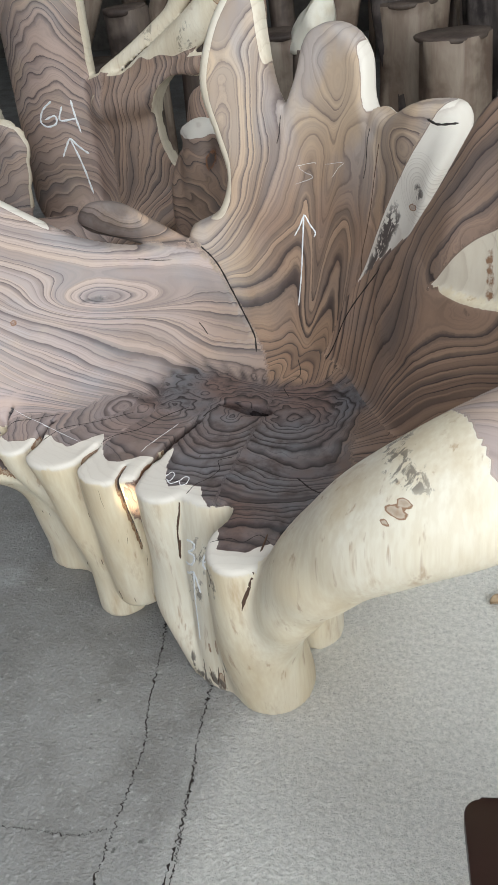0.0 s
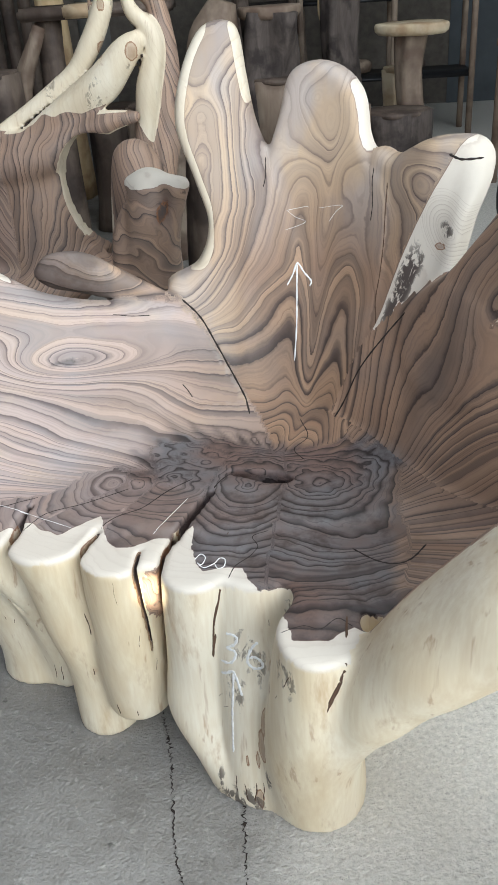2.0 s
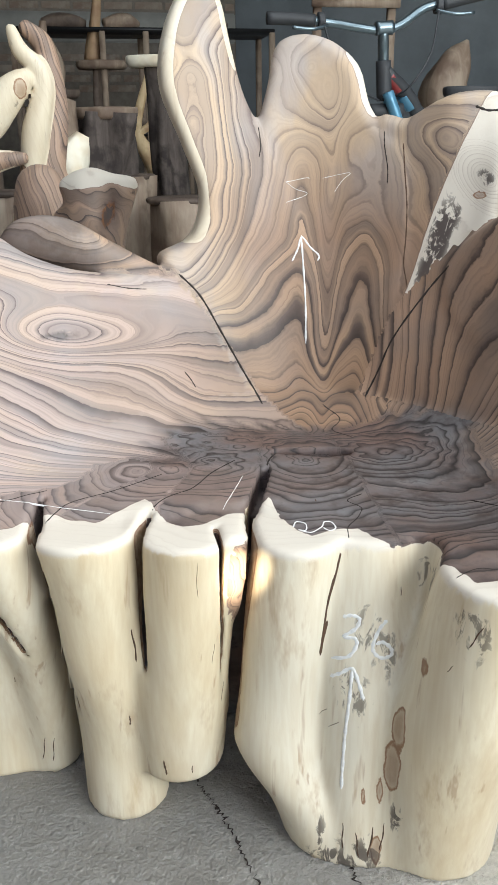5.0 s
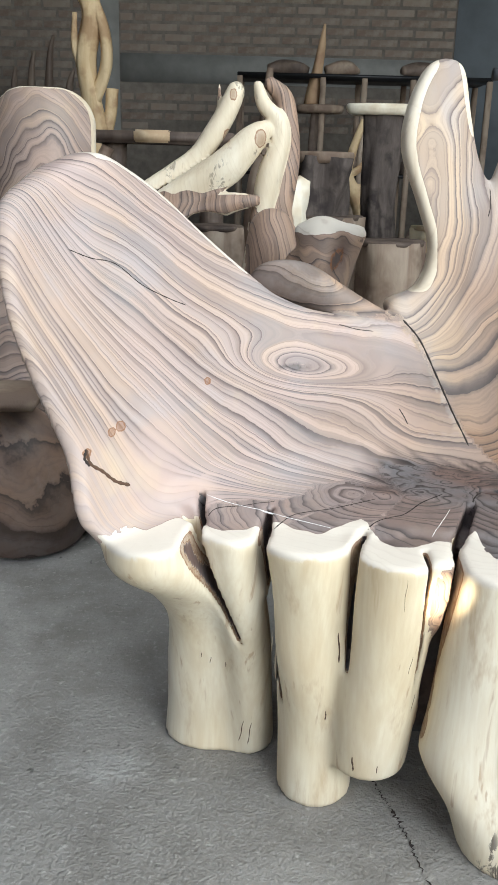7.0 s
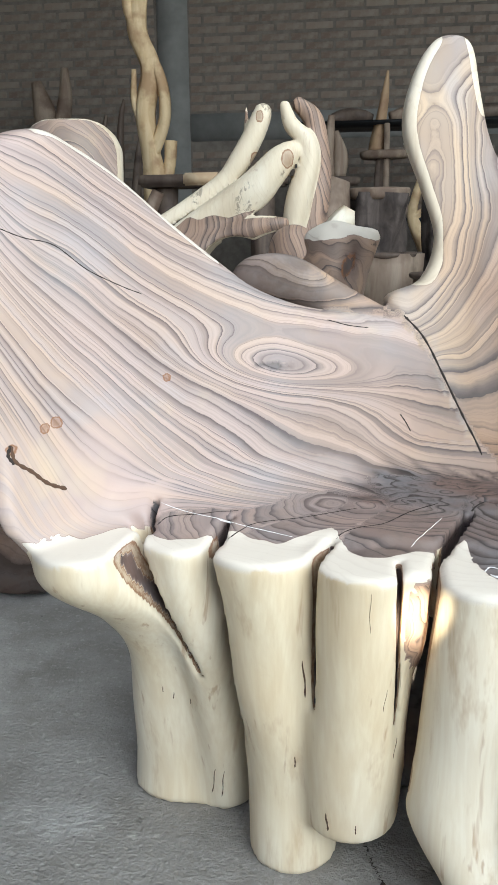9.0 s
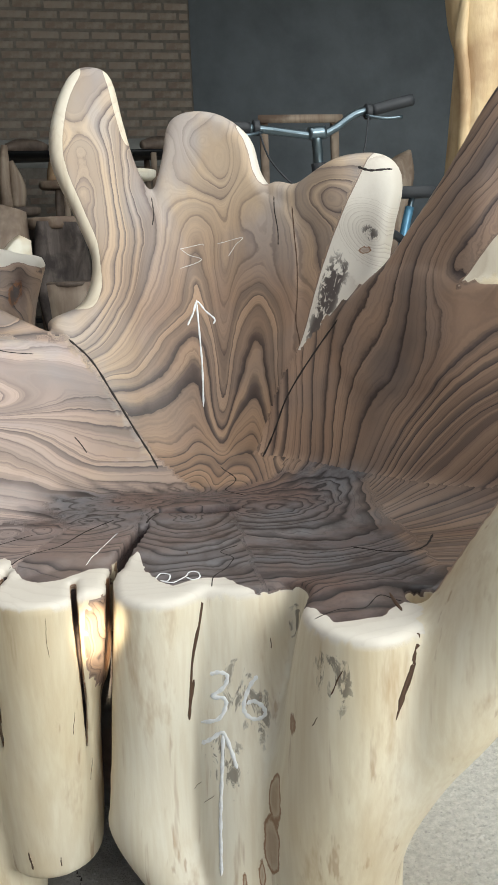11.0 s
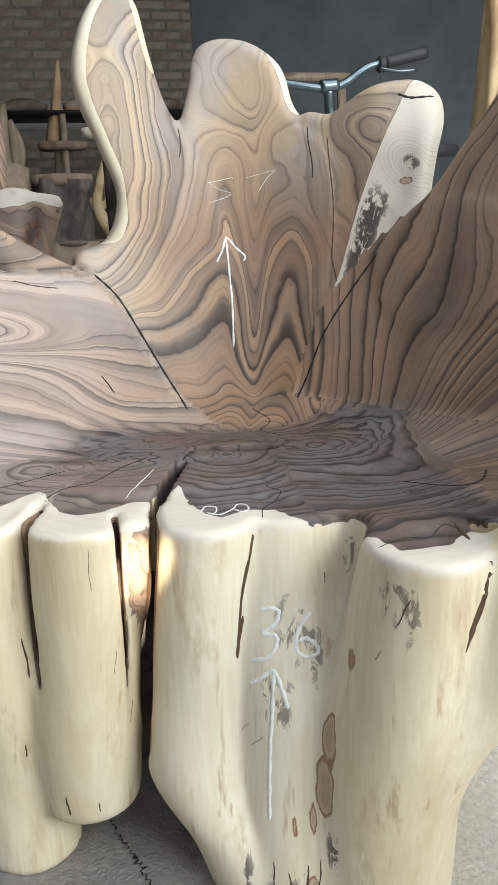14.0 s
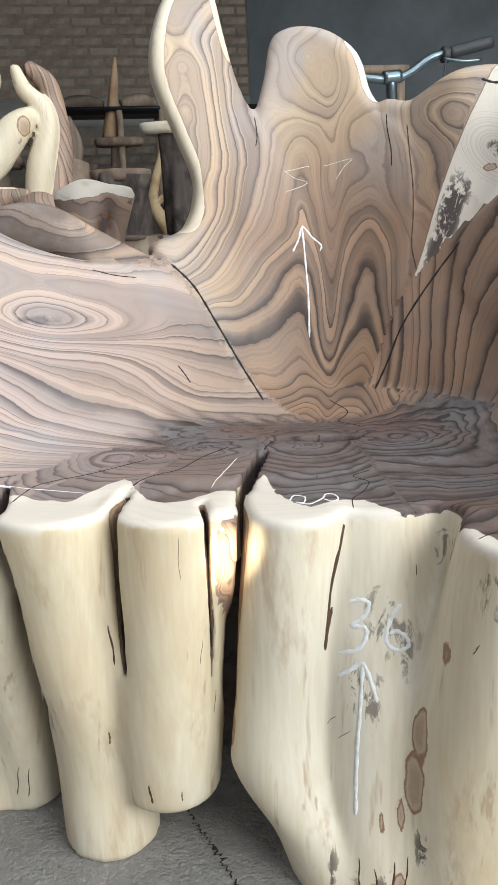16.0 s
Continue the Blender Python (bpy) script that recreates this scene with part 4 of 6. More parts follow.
    calm = np.where(flat, np.maximum(0.9 * step01(x + 0.012 * w2, -0.445, -0.480), 0.75 * (1 - heart)), calm)
    dark = dark * step01(y, 0.9, 1.05)
    dark = np.where(own == names.index("stub"), 0.60 * step01(x + 0.35 * (z - 0.76) + 0.012 * w3, -0.240, -0.285), dark)
    eye_gap = np.hypot((phi - 35) * A_SCALE / 0.030, (z - 0.634 - 0.16 * (phi - 33) * A_SCALE + 0.004 * w2) / 0.0045)
    dark = np.maximum(dark, np.where((own == names.index("left_wing")) & (dw < 0.03), 0.85 * step01(eye_gap + 0.3 * w3, 1.5, 0.7), 0))
    inner = (own == names.index("arm")) & (normal[:, 1] > 0.35) & (normal[:, 0] < 0.3) & (z > 0.48)
    sap[inner] = 0.3
    tan[inner] = 0.85
    dark[own == names.index("arm")] = 0
    sawn = (own == names.index("arm")) & (x - 0.57 * (1.018 - y) + 0.004 * w2 > 0.480) & (z > 0.775)
    sap[sawn], tan[sawn], calm[sawn], bleach[sawn] = 0.0, 0.05, 0.3, 1.0
    ring[sawn] = (70 * (y + 0.35 * x) + 0.6 * w2)[sawn]
    torn = (own == names.index("leg_torn")) & ~flat
    sap[torn], tan[torn] = 0.0, 0.62
    ring[torn] = 120 * x[torn] + 6 * z[torn] + w3[torn]

    # cleft walls turn brown a few millimetres in
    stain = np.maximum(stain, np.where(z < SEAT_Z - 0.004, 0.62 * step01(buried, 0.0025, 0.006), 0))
    # deep clefts: dark bark plus painted shade; trunk below the seat: painted shade
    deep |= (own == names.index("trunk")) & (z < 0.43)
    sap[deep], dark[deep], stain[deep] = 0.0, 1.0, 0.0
    chair = thing("root_armchair", "carved tree-root armchair in sanded figured hardwood with cream sapwood legs", "armchair")
    quad_owner = join_scraps(quads, own[quads[:, 0]])
    labels = {"seat": "dark purplish-brown end-grain seat", "arm": "thick cream sapwood side root", "left_wing": "pinkish pale wing with flowing grain lines", "right_wing": "dark brown wing with a slit ledge",
              "back_spike": "tall pointed back with a white live edge", "back_lobe": "rounded brown back panel with flame grain", "knot_lobe": "low lobe with a bleached knotty face", "stub": "cut-off side branch"}
    skins = {}
    families = {"right_wing": 2, "right_fin": 2, "arm": 3}
    kin = np.array([families.get(name, 0) for name in names])      # pieces whose figure runs on across the seam
    for n, name in enumerate(names):
        q = quads[quad_owner == n]
        if not len(q):
            continue
        used, inv = np.unique(q, return_inverse=True)
        me = bpy.data.meshes.new(name)
        me.from_pydata(verts[used].tolist(), [], inv.reshape(q.shape).tolist())
        mine = kin[own[used]] == kin[n]
        faces = inv.reshape(q.shape)
        weight = mine[faces].astype(float)
        share = np.zeros(len(used))
        np.add.at(share, faces.ravel(), np.repeat(weight.sum(axis=1), 4))
        for key, values in (("ring", ring), ("sap", sap), ("dark", dark), ("tan", tan), ("bleach", bleach), ("stain", stain), ("calm", calm), ("brush", brush), ("honey", honey)):
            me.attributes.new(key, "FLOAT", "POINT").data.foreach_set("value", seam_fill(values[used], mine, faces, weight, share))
        me.shade_smooth()
        me.normals_split_custom_set_from_vertices(normal[used].tolist())
        me.materials.append(WOOD)
        ob = new(name if not name.startswith("leg_") else "leg", me)
        ob.parent = chair
        if name in labels:
            ob["label"] = labels[name]
        skins[name] = ob
    return chair, skins, verts, quads


CHAIR, SKIN, CHAIR_VERTS, CHAIR_QUADS = build_armchair()


# ---- cracks and chalk marks on the chair ----
from mathutils.bvhtree import BVHTree

CHAIR_SKIN = BVHTree.FromPolygons([tuple(v) for v in CHAIR_VERTS], CHAIR_QUADS.tolist())


def ribbon(name, rows, half, material, parent, label="", lift=0.0008, round_=0.5):
    """A low rounded bead along rows of (place, normal)."""
    bm = bmesh.new()
    prev = None
    for n, (p, nor) in enumerate(rows):
        a, b = rows[max(n - 1, 0)][0], rows[min(n + 1, len(rows) - 1)][0]
        along = (b - a).normalized()
        side = along.cross(nor).normalized()
        w = half * (0.35 if n in (0, len(rows) - 1) else 1.0 + 0.25 * math.sin(n * 1.7))
        ring = [bm.verts.new(p + side * w * s + nor * h) for s, h in ((-1, -0.002), (-0.7, lift), (0, lift + half * round_), (0.7, lift), (1, -0.002))]
        if prev:
            for i in range(4):
                bm.faces.new((prev[i], prev[i + 1], ring[i + 1], ring[i]))
        prev = ring
    bmesh.ops.recalc_face_normals(bm, faces=bm.faces)
    return part(name, bm, material, parent, label)


def cast_rows(points, way):
    rows = []
    for p in points:
        hit, nor, _, _ = CHAIR_SKIN.ray_cast(Vector(p) - way * 0.25, way, 0.8)
        if hit:
            rows.append((hit, nor))
    return rows


def wall_crack(chart_points, half, material=CRACK):
    rows = []
    for phi, z in spline(chart_points, 8):
        p = on_wall(phi, z)
        way = Vector((p.x - HUB[0], p.y - HUB[1], 0)).normalized()
        hit, nor, _, _ = CHAIR_SKIN.ray_cast(p - way * 0.2, way, 0.5)
        if hit:
            rows.append((hit, nor))
    return ribbon("crack", rows, half, material, CHAIR, lift=0.0003, round_=0.05)


# a brown torn knot low on the wing
wall_crack([(82.2, 0.583), (82.3, 0.563), (80.7, 0.547), (79.1, 0.528), (76.9, 0.516)], 0.0034, SLIT)
wall_crack([(82.2, 0.583), (82.9, 0.572), (82.6, 0.56)], 0.0030)
wall_crack([(8.1, 0.701), (4.6, 0.664), (1.1, 0.602), (-2.7, 0.535), (-6.0, 0.485)], 0.0023)
wall_crack([(-27.6, 0.50), (-29.8, 0.543), (-32.2, 0.598), (-37.7, 0.676), (-41.3, 0.719)], 0.0022)
wall_crack([(-7.7, 0.935), (-7.9, 0.905), (-7.6, 0.885)], 0.0012)
wall_crack([(-26.7, 0.925), (-27.0, 0.90), (-27.8, 0.865), (-28.0, 0.84)], 0.0012)
wall_crack([(-29.9, 0.905), (-30.7, 0.859), (-31.7, 0.807), (-32.2, 0.757), (-32.4, 0.713), (-33.7, 0.676)], 0.0013, SLIT)
wall_crack([(-40.2, 0.962), (-42.0, 0.955), (-44.5, 0.956), (-46.2, 0.953)], 0.0028)
wall_crack([(74.5, 0.845), (71.8, 0.832), (68.3, 0.822), (64.7, 0.789), (60, 0.765), (56.9, 0.753)], 0.0009)
wall_crack([(23, 0.700), (19, 0.690), (15, 0.684)], 0.0010)
wall_crack([(9.8, 0.548), (8.6, 0.533), (7.8, 0.52)], 0.0013)


def chalk(strokes, origin, unit, across, way, half):
    for n, stroke in enumerate(strokes):
        pts = [Vector(origin) + Vector(across) * (u * unit) - Vector((0, 0, 1)) * (v * unit) for u, v in spline(stroke, 6)]
        rows = cast_rows(pts, Vector(way).normalized())
        if len(rows) > 1:
            ribbon("chalk_stroke", rows, half, CHALK, CHAIR, "white chalk stroke", lift=0.0006, round_=0.1)


# the figures 36 and an arrow on the front legs
chalk([[(-4, 2), (12, -3), (26, 2), (20, 22), (-2, 42), (18, 42), (22, 55), (8, 80), (-24, 92)],
       [(78, 4), (64, 22), (53, 52), (56, 70), (72, 80), (88, 74), (86, 60), (70, 48), (58, 52)],
       [(0, 374), (2, 300), (5, 240), (10, 180), (15, 106)], [(-25, 132), (-6, 118), (15, 104), (28, 134), (37, 166)]],
      (-0.006, 1.218, 0.363), 0.00066, (0.93, -0.36, 0), (0.25, 0.95, -0.15), 0.0029)
# an arrow and a faint mark on the back
chalk([[(2, 193), (1, 120), (-3, 60), (-8, -5)], [(-24, 42), (-14, 20), (-7, -2), (8, 16), (24, 32), (22, 42)]], (0.104, 1.829, 0.750), 0.00099, (0.97, -0.20, 0), (0.25, 0.93, -0.22), 0.0020)
chalk([[(-38, -104), (0, -112), (6, -110)], [(-36, -104), (-20, -92), (2, -82), (-36, -66)], [(30, -110), (78, -116), (66, -104), (52, -84)]], (0.104, 1.829, 0.750), 0.00099, (0.97, -0.20, 0), (0.25, 0.93, -0.22), 0.00035)


def seat_crack(points, half):
    rows = []
    for x, y in spline(points, 8):
        hit, nor, _, _ = CHAIR_SKIN.ray_cast(Vector((x, y, 0.60)), Vector((0, 0, -1)), 0.3)
        if hit and hit.z > 0.44:
            rows.append((hit, nor))
    if len(rows) > 2:
        ribbon("crack", rows, half, CRACK, CHAIR, lift=0.0003, round_=0.05)


def seat_chalk(points, half):
    rows = []
    for x, y in spline(points, 6):
        hit, nor, _, _ = CHAIR_SKIN.ray_cast(Vector((x, y, 0.60)), Vector((0, 0, -1)), 0.3)
        if hit and hit.z > 0.44:
            rows.append((hit, nor))
    if len(rows) > 2:
        ribbon("chalk_stroke", rows, half, CHALK, CHAIR, "white chalk stroke", 0.0005, 0.1)


seat_chalk([(-0.135, 1.342), (-0.112, 1.387), (-0.09, 1.437)], 0.00038)
seat_chalk([(-0.464, 1.433), (-0.369, 1.396), (-0.279, 1.359)], 0.00038)
seat_chalk([(-0.058, 1.276), (-0.05, 1.29), (-0.041, 1.279), (-0.045, 1.263), (-0.053, 1.268), (-0.04, 1.255), (-0.025, 1.262), (-0.018, 1.275), (-0.009, 1.272), (-0.009, 1.255), (-0.018, 1.25), (-0.024, 1.26)], 0.0011)
seat_crack([(-0.052, 1.455), (-0.040, 1.490), (-0.022, 1.515), (0.0, 1.520)], 0.0017)
seat_crack([(-0.232, 1.345), (-0.205, 1.380), (-0.165, 1.410), (-0.130, 1.460), (-0.090, 1.500)], 0.0012)
seat_crack([(-0.372, 1.345), (-0.330, 1.395), (-0.270, 1.425), (-0.200, 1.470)], 0.0010)
seat_crack([(-0.474, 1.370), (-0.450, 1.402), (-0.405, 1.415), (-0.360, 1.445)], 0.0010)
seat_crack([(0.000, 1.230), (0.010, 1.262), (0.040, 1.300), (0.030, 1.330), (0.055, 1.345)], 0.0008)
seat_crack([(0.190, 1.300), (0.225, 1.270), (0.255, 1.262), (0.280, 1.275), (0.305, 1.310)], 0.0018)
seat_crack([(0.085, 1.112), (0.115, 1.125), (0.140, 1.118), (0.165, 1.135), (0.185, 1.125)], 0.0007)
seat_crack([(0.110, 1.560), (0.090, 1.600), (0.115, 1.640), (0.100, 1.690)], 0.0011)


def leg_mark(x, z, length, half, tilt=0.0):
    rows = cast_rows([(x + tilt * t + 0.015 * length * math.sin(7 * t + 40 * x), 1.0, z + length * t) for t in np.linspace(-0.5, 0.5, 9)], Vector((0, 1, 0)))
    if len(rows) > 2:
        ribbon("slit", rows, half * 0.75, SLIT, CHAIR, lift=0.0003, round_=0.05)


for x, z, length, half, tilt in ((-0.274, 0.176, 0.018, 0.0016, 0.0), (-0.232, 0.112, 0.026, 0.0022, -0.003), (-0.196, 0.108, 0.014, 0.0012, 0.0), (-0.470, 0.205, 0.010, 0.0010, 0.0), (-0.455, 0.195, 0.012, 0.0010, 0.002), (-0.430, 0.19, 0.010, 0.001, 0),
                                 (-0.262, 0.30, 0.05, 0.0020, -0.004), (-0.402, 0.052, 0.05, 0.0012, 0.008), (-0.388, 0.05, 0.05, 0.0012, 0.006), (-0.185, 0.42, 0.05, 0.0004, 0.0), (-0.165, 0.30, 0.03, 0.0005, 0.004), (-0.150, 0.22, 0.03, 0.0006, 0.004),
                                 (-0.024, 0.390, 0.150, 0.0034, 0.024), (-0.032, 0.330, 0.05, 0.0040, 0.008), (0.075, 0.36, 0.012, 0.0008, 0.004), (0.060, 0.395, 0.012, 0.0008, 0.0), (-0.02, 0.21, 0.016, 0.0006, 0.01), (-0.03, 0.22, 0.014, 0.0006, 0.008),
                                 (0.022, 0.045, 0.05, 0.0020, 0.006), (0.005, 0.040, 0.04, 0.0016, -0.004), (0.036, 0.055, 0.05, 0.0014, 0.004), (-0.012, 0.05, 0.04, 0.0014, 0.0), (0.164, 0.422, 0.085, 0.0052, 0.028), (0.158, 0.400, 0.06, 0.0020, 0.022), (0.092, 0.41, 0.03, 0.0012, 0.010)):
    leg_mark(x, z, length, half, tilt)


# ---- the shed ----
def box_mesh(x0, x1, y0, y1, z0, z1, bevel=0.0):
    bm = bmesh.new()
    bmesh.ops.create_cube(bm, size=1)
    for v in bm.verts:
        v.co = Vector(((x0, x1)[v.co.x > 0], (y0, y1)[v.co.y > 0], (z0, z1)[v.co.z > 0]))
    if bevel:
        bmesh.ops.bevel(bm, geom=bm.edges[:], offset=bevel, segments=2, affect="EDGES")
    return bm


def structure(ob, label=""):
    return tagged(ob, label, kind="structure")


def brick_material():
    n = Nodes("red_brick")
    tint = n.mix(n.random(), (0.150, 0.108, 0.084), (0.228, 0.178, 0.142))
    tint = n.mix(n.ramp(n.noise(9, 4, 0.65), (0.45, 0), (0.68, 0.8)), tint, (0.245, 0.215, 0.18))
    return n.done(tint, 0.92, n.noise(60, 4, 0.7), 0.6, 0.006)


BRICK = brick_material()
MORTAR = plain("grey_mortar", (0.182, 0.158, 0.134), 0.95, 0, 0.15, 14, 0.5)
COLUMN = plain("cement_column", (0.250, 0.247, 0.232), 0.92, 0, 0.10, 6, 0.4)
# dark blue-grey that paints in the deep shade of the right-hand wall
SHADE_TONE = plain("shaded_wall_tone", (0.160, 0.182, 0.200), 0.8, 0, 0.12, 3, 0.2)
ROOF = plain("roof_sheet", (0.12, 0.12, 0.12), 0.8, 0, 0.1, 4, 0.2)

bm = bmesh.new()
bmesh.ops.create_grid(bm, x_segments=60, y_segments=60, size=1)
for v in bm.verts:
    v.co = Vector((v.co.x * 7.0, 2.5 + v.co.y * 7.5, 0.0))
structure(part("floor", bm, CONCRETE), "worn grey concrete floor with long cracks")
FLOOR = bpy.data.objects["floor"]


def floor_crack(points, half, seed):
    """A ragged dark seam in the floor with broken edges."""
    rng = random.Random(seed)
    bm = bmesh.new()
    prev = None
    line = spline(points, 30)
    for n, p in enumerate(line):
        a, b = line[max(n - 1, 0)], line[min(n + 1, len(line) - 1)]
        side = Vector((-(b - a)[1], (b - a)[0], 0)).normalized()
        mid = Vector((p[0], p[1], 0)) + side * rng.gauss(0, 0.0022)
        w = half * rng.uniform(0.15, 1.6) * (2.4 if rng.random() < 0.16 else 1.0)
        if rng.random() < 0.10:
            prev = None
        ring = [bm.verts.new(mid + side * w * s + Vector((0, 0, h))) for s, h in ((-1, 0.0012), (0, 0.0016), (1, 0.0012))]
        if prev:
            bm.faces.new((prev[0], ring[0], ring[1], prev[1]))
            bm.faces.new((prev[1], ring[1], ring[2], prev[2]))
        prev = ring
    return part("floor_crack", bm, CRACK, FLOOR, smooth=False)


floor_crack([(-0.22, 1.60), (-0.182, 1.388), (-0.162, 1.33), (-0.138, 1.234), (-0.115, 1.102), (-0.089, 1.026), (-0.081, 0.939), (-0.076, 0.848), (-0.069, 0.738), (-0.06, 0.55)], 0.0011, 1)
floor_crack([(-0.03, 1.27), (-0.001, 1.212), (0.0, 1.153), (0.010, 1.059), (0.030, 0.962), (0.041, 0.884), (0.049, 0.764), (0.055, 0.58)], 0.0012, 2)
floor_crack([(0.031, 0.975), (0.035, 0.917), (0.052, 0.833), (0.058, 0.766), (0.066, 0.60)], 0.0007, 8)
floor_crack([(-0.60, 0.81), (-0.288, 0.802), (-0.22, 0.806), (-0.143, 0.812), (-0.087, 0.835)], 0.0006, 3)

# back wall: brick piers and beams of cement to the left, shaded brickwork painted dark to the right
YB = 8.5
wall = structure(part("wall_back", box_mesh(-7.0, 1.25, YB + 0.0125, YB + 0.25, 0, 4.2), MORTAR), "red brick back wall with cement columns and a beam")
structure(part("wall_back_dark", box_mesh(1.25, 7.0, YB - 0.002, YB + 0.25, 0, 4.2), SHADE_TONE), "back wall with deep shade put into its dark colour")
structure(part("wall_left", box_mesh(-7.2, -7.0, -5, YB + 0.25, 0, 4.2), MORTAR), "grey mortar side wall")
structure(part("wall_right", box_mesh(7.0, 7.2, 2.0, YB + 0.25, 0, 4.2), SHADE_TONE), "unseen side wall in the shaded wall colour")
structure(part("ceiling", box_mesh(-7.2, 7.2, 0.9, YB + 0.25, 4.2, 4.3), ROOF), "dark corrugated roof sheets")
structure(part("column_1", box_mesh(-2.02, -1.74, YB - 0.01, YB + 0.05, 0, 4.2, 0.01), COLUMN), "grey cement column in the brick wall")
structure(part("beam_1", box_mesh(-1.735, 1.245, YB - 0.006, YB + 0.05, 1.70, 1.94, 0.01), COLUMN), "grey cement beam in the brick wall")

wall_2 = structure(part("wall_back_left", box_mesh(-7.0, -2.03, YB + 0.0118, YB + 0.0122, 0, 4.2), MORTAR), "red brick bay beside a cement column")
BRICKS = {}
rng = random.Random(4)


def lay_brick(x0, x1, z0, owner):
    w = round(x1 - x0, 3)
    if w not in BRICKS:
        BRICKS[w] = part("brick", box_mesh(0, w, 0, 0.10, 0, 0.067, 0.006), BRICK, owner, smooth=False).data
        b = bpy.data.objects[BRICKS[w].name]
    else:
        b = new("brick", BRICKS[w])
        b.parent = owner
    b.location = (x0, YB + 0.0085 + rng.uniform(-0.002, 0.002), z0 + rng.uniform(-0.002, 0.002))


def lay_rows(x_from, x_to, z_from, z_to, owner, skip=None):
    row, z0 = 0, z_from
    while z0 < z_to:
        if not (skip and skip[0] < z0 + 0.067 and z0 < skip[1]):
            x0 = x_from - (0.131 if row % 2 else 0)
            while x0 < x_to - 0.02:
                lay_brick(max(x0, x_from), min(x0 + 0.249, x_to), z0, owner)
                x0 += 0.262
        row, z0 = row + 1, z0 + 0.082


lay_rows(-1.73, 1.24, 1.30, 3.05, wall, (1.69, 1.95))
lay_rows(-4.90, -2.04, 1.06, 3.05, wall_2)


# ---- shapes for the furniture behind ----
def limb_mesh(stops, sides=14, seed=0, rough=0.10, flat=1.0, bm=None, cap=True):
    """A bent root: stops of x, y, z, radius; uneven skin. flat squeezes it front to back."""
    bm = bm or bmesh.new()
    rng = random.Random(seed)
    ph = [rng.uniform(0, 6.28) for _ in range(4)]
    line = spline(stops, 5)
    prev, rings = None, []
    for n, p in enumerate(line):
        a, b = line[max(n - 1, 0)], line[min(n + 1, len(line) - 1)]
        along = Vector((b - a)[:3]).normalized()
        side = along.cross(Vector((0, 1, 0.01))).normalized()
        up = along.cross(side)
        ring = []
        for i in range(sides):
            t = 2 * math.pi * i / sides
            r = p[3] * (1 + rough * (0.6 * math.sin(3 * t + ph[0] + n * 0.35) + 0.5 * math.sin(5 * t + ph[1] - n * 0.22) + 0.4 * math.sin(2 * t + ph[2] + n * 0.6)))
            ring.append(bm.verts.new(Vector(p[:3]) + side * (r * math.cos(t)) + up * (r * math.sin(t) * flat)))
        if prev:
            for i in range(sides):
                bm.faces.new((prev[i], prev[(i + 1) % sides], ring[(i + 1) % sides], ring[i]))
        else:
            rings.append(ring)
        prev = ring
    rings.append(prev)
    if cap:
        for ring in rings:
            mid = bm.verts.new(sum((v.co for v in ring), Vector()) / sides)
            for i in range(sides):
                bm.faces.new((ring[i], ring[(i + 1) % sides], mid))
    bmesh.ops.recalc_face_normals(bm, faces=bm.faces)
    return bm


def slab_mesh(rx, ry, thick, seed, sides=28):
    """A live-edge slab with an uneven outline, centred, its top at z = 0."""
    rng = random.Random(seed)
    ph = [rng.uniform(0, 6.28) for _ in range(4)]
    bm = bmesh.new()
    levels = [(-thick, 0.90), (-thick * 0.7, 1.0), (-thick * 0.25, 1.02), (-0.004, 1.0), (0, 0.97)]
    prev, last = None, None
    for z, s in levels:
        ring = []
        for i in range(sides):
            t = 2 * math.pi * i / sides
            r = s * (1 + 0.07 * math.sin(2 * t + ph[0]) + 0.05 * math.sin(3 * t + ph[1]) + 0.03 * math.sin(7 * t + ph[2]))
            ring.append(bm.verts.new((rx * r * math.cos(t), ry * r * math.sin(t), z)))
        if prev:
            for i in range(sides):
                bm.faces.new((prev[i], prev[(i + 1) % sides], ring[(i + 1) % sides], ring[i]))
        else:
            bm.faces.new(ring[::-1])
        prev = ring
    bm.faces.new(prev)
    bmesh.ops.recalc_face_normals(bm, faces=bm.faces)
    return bm


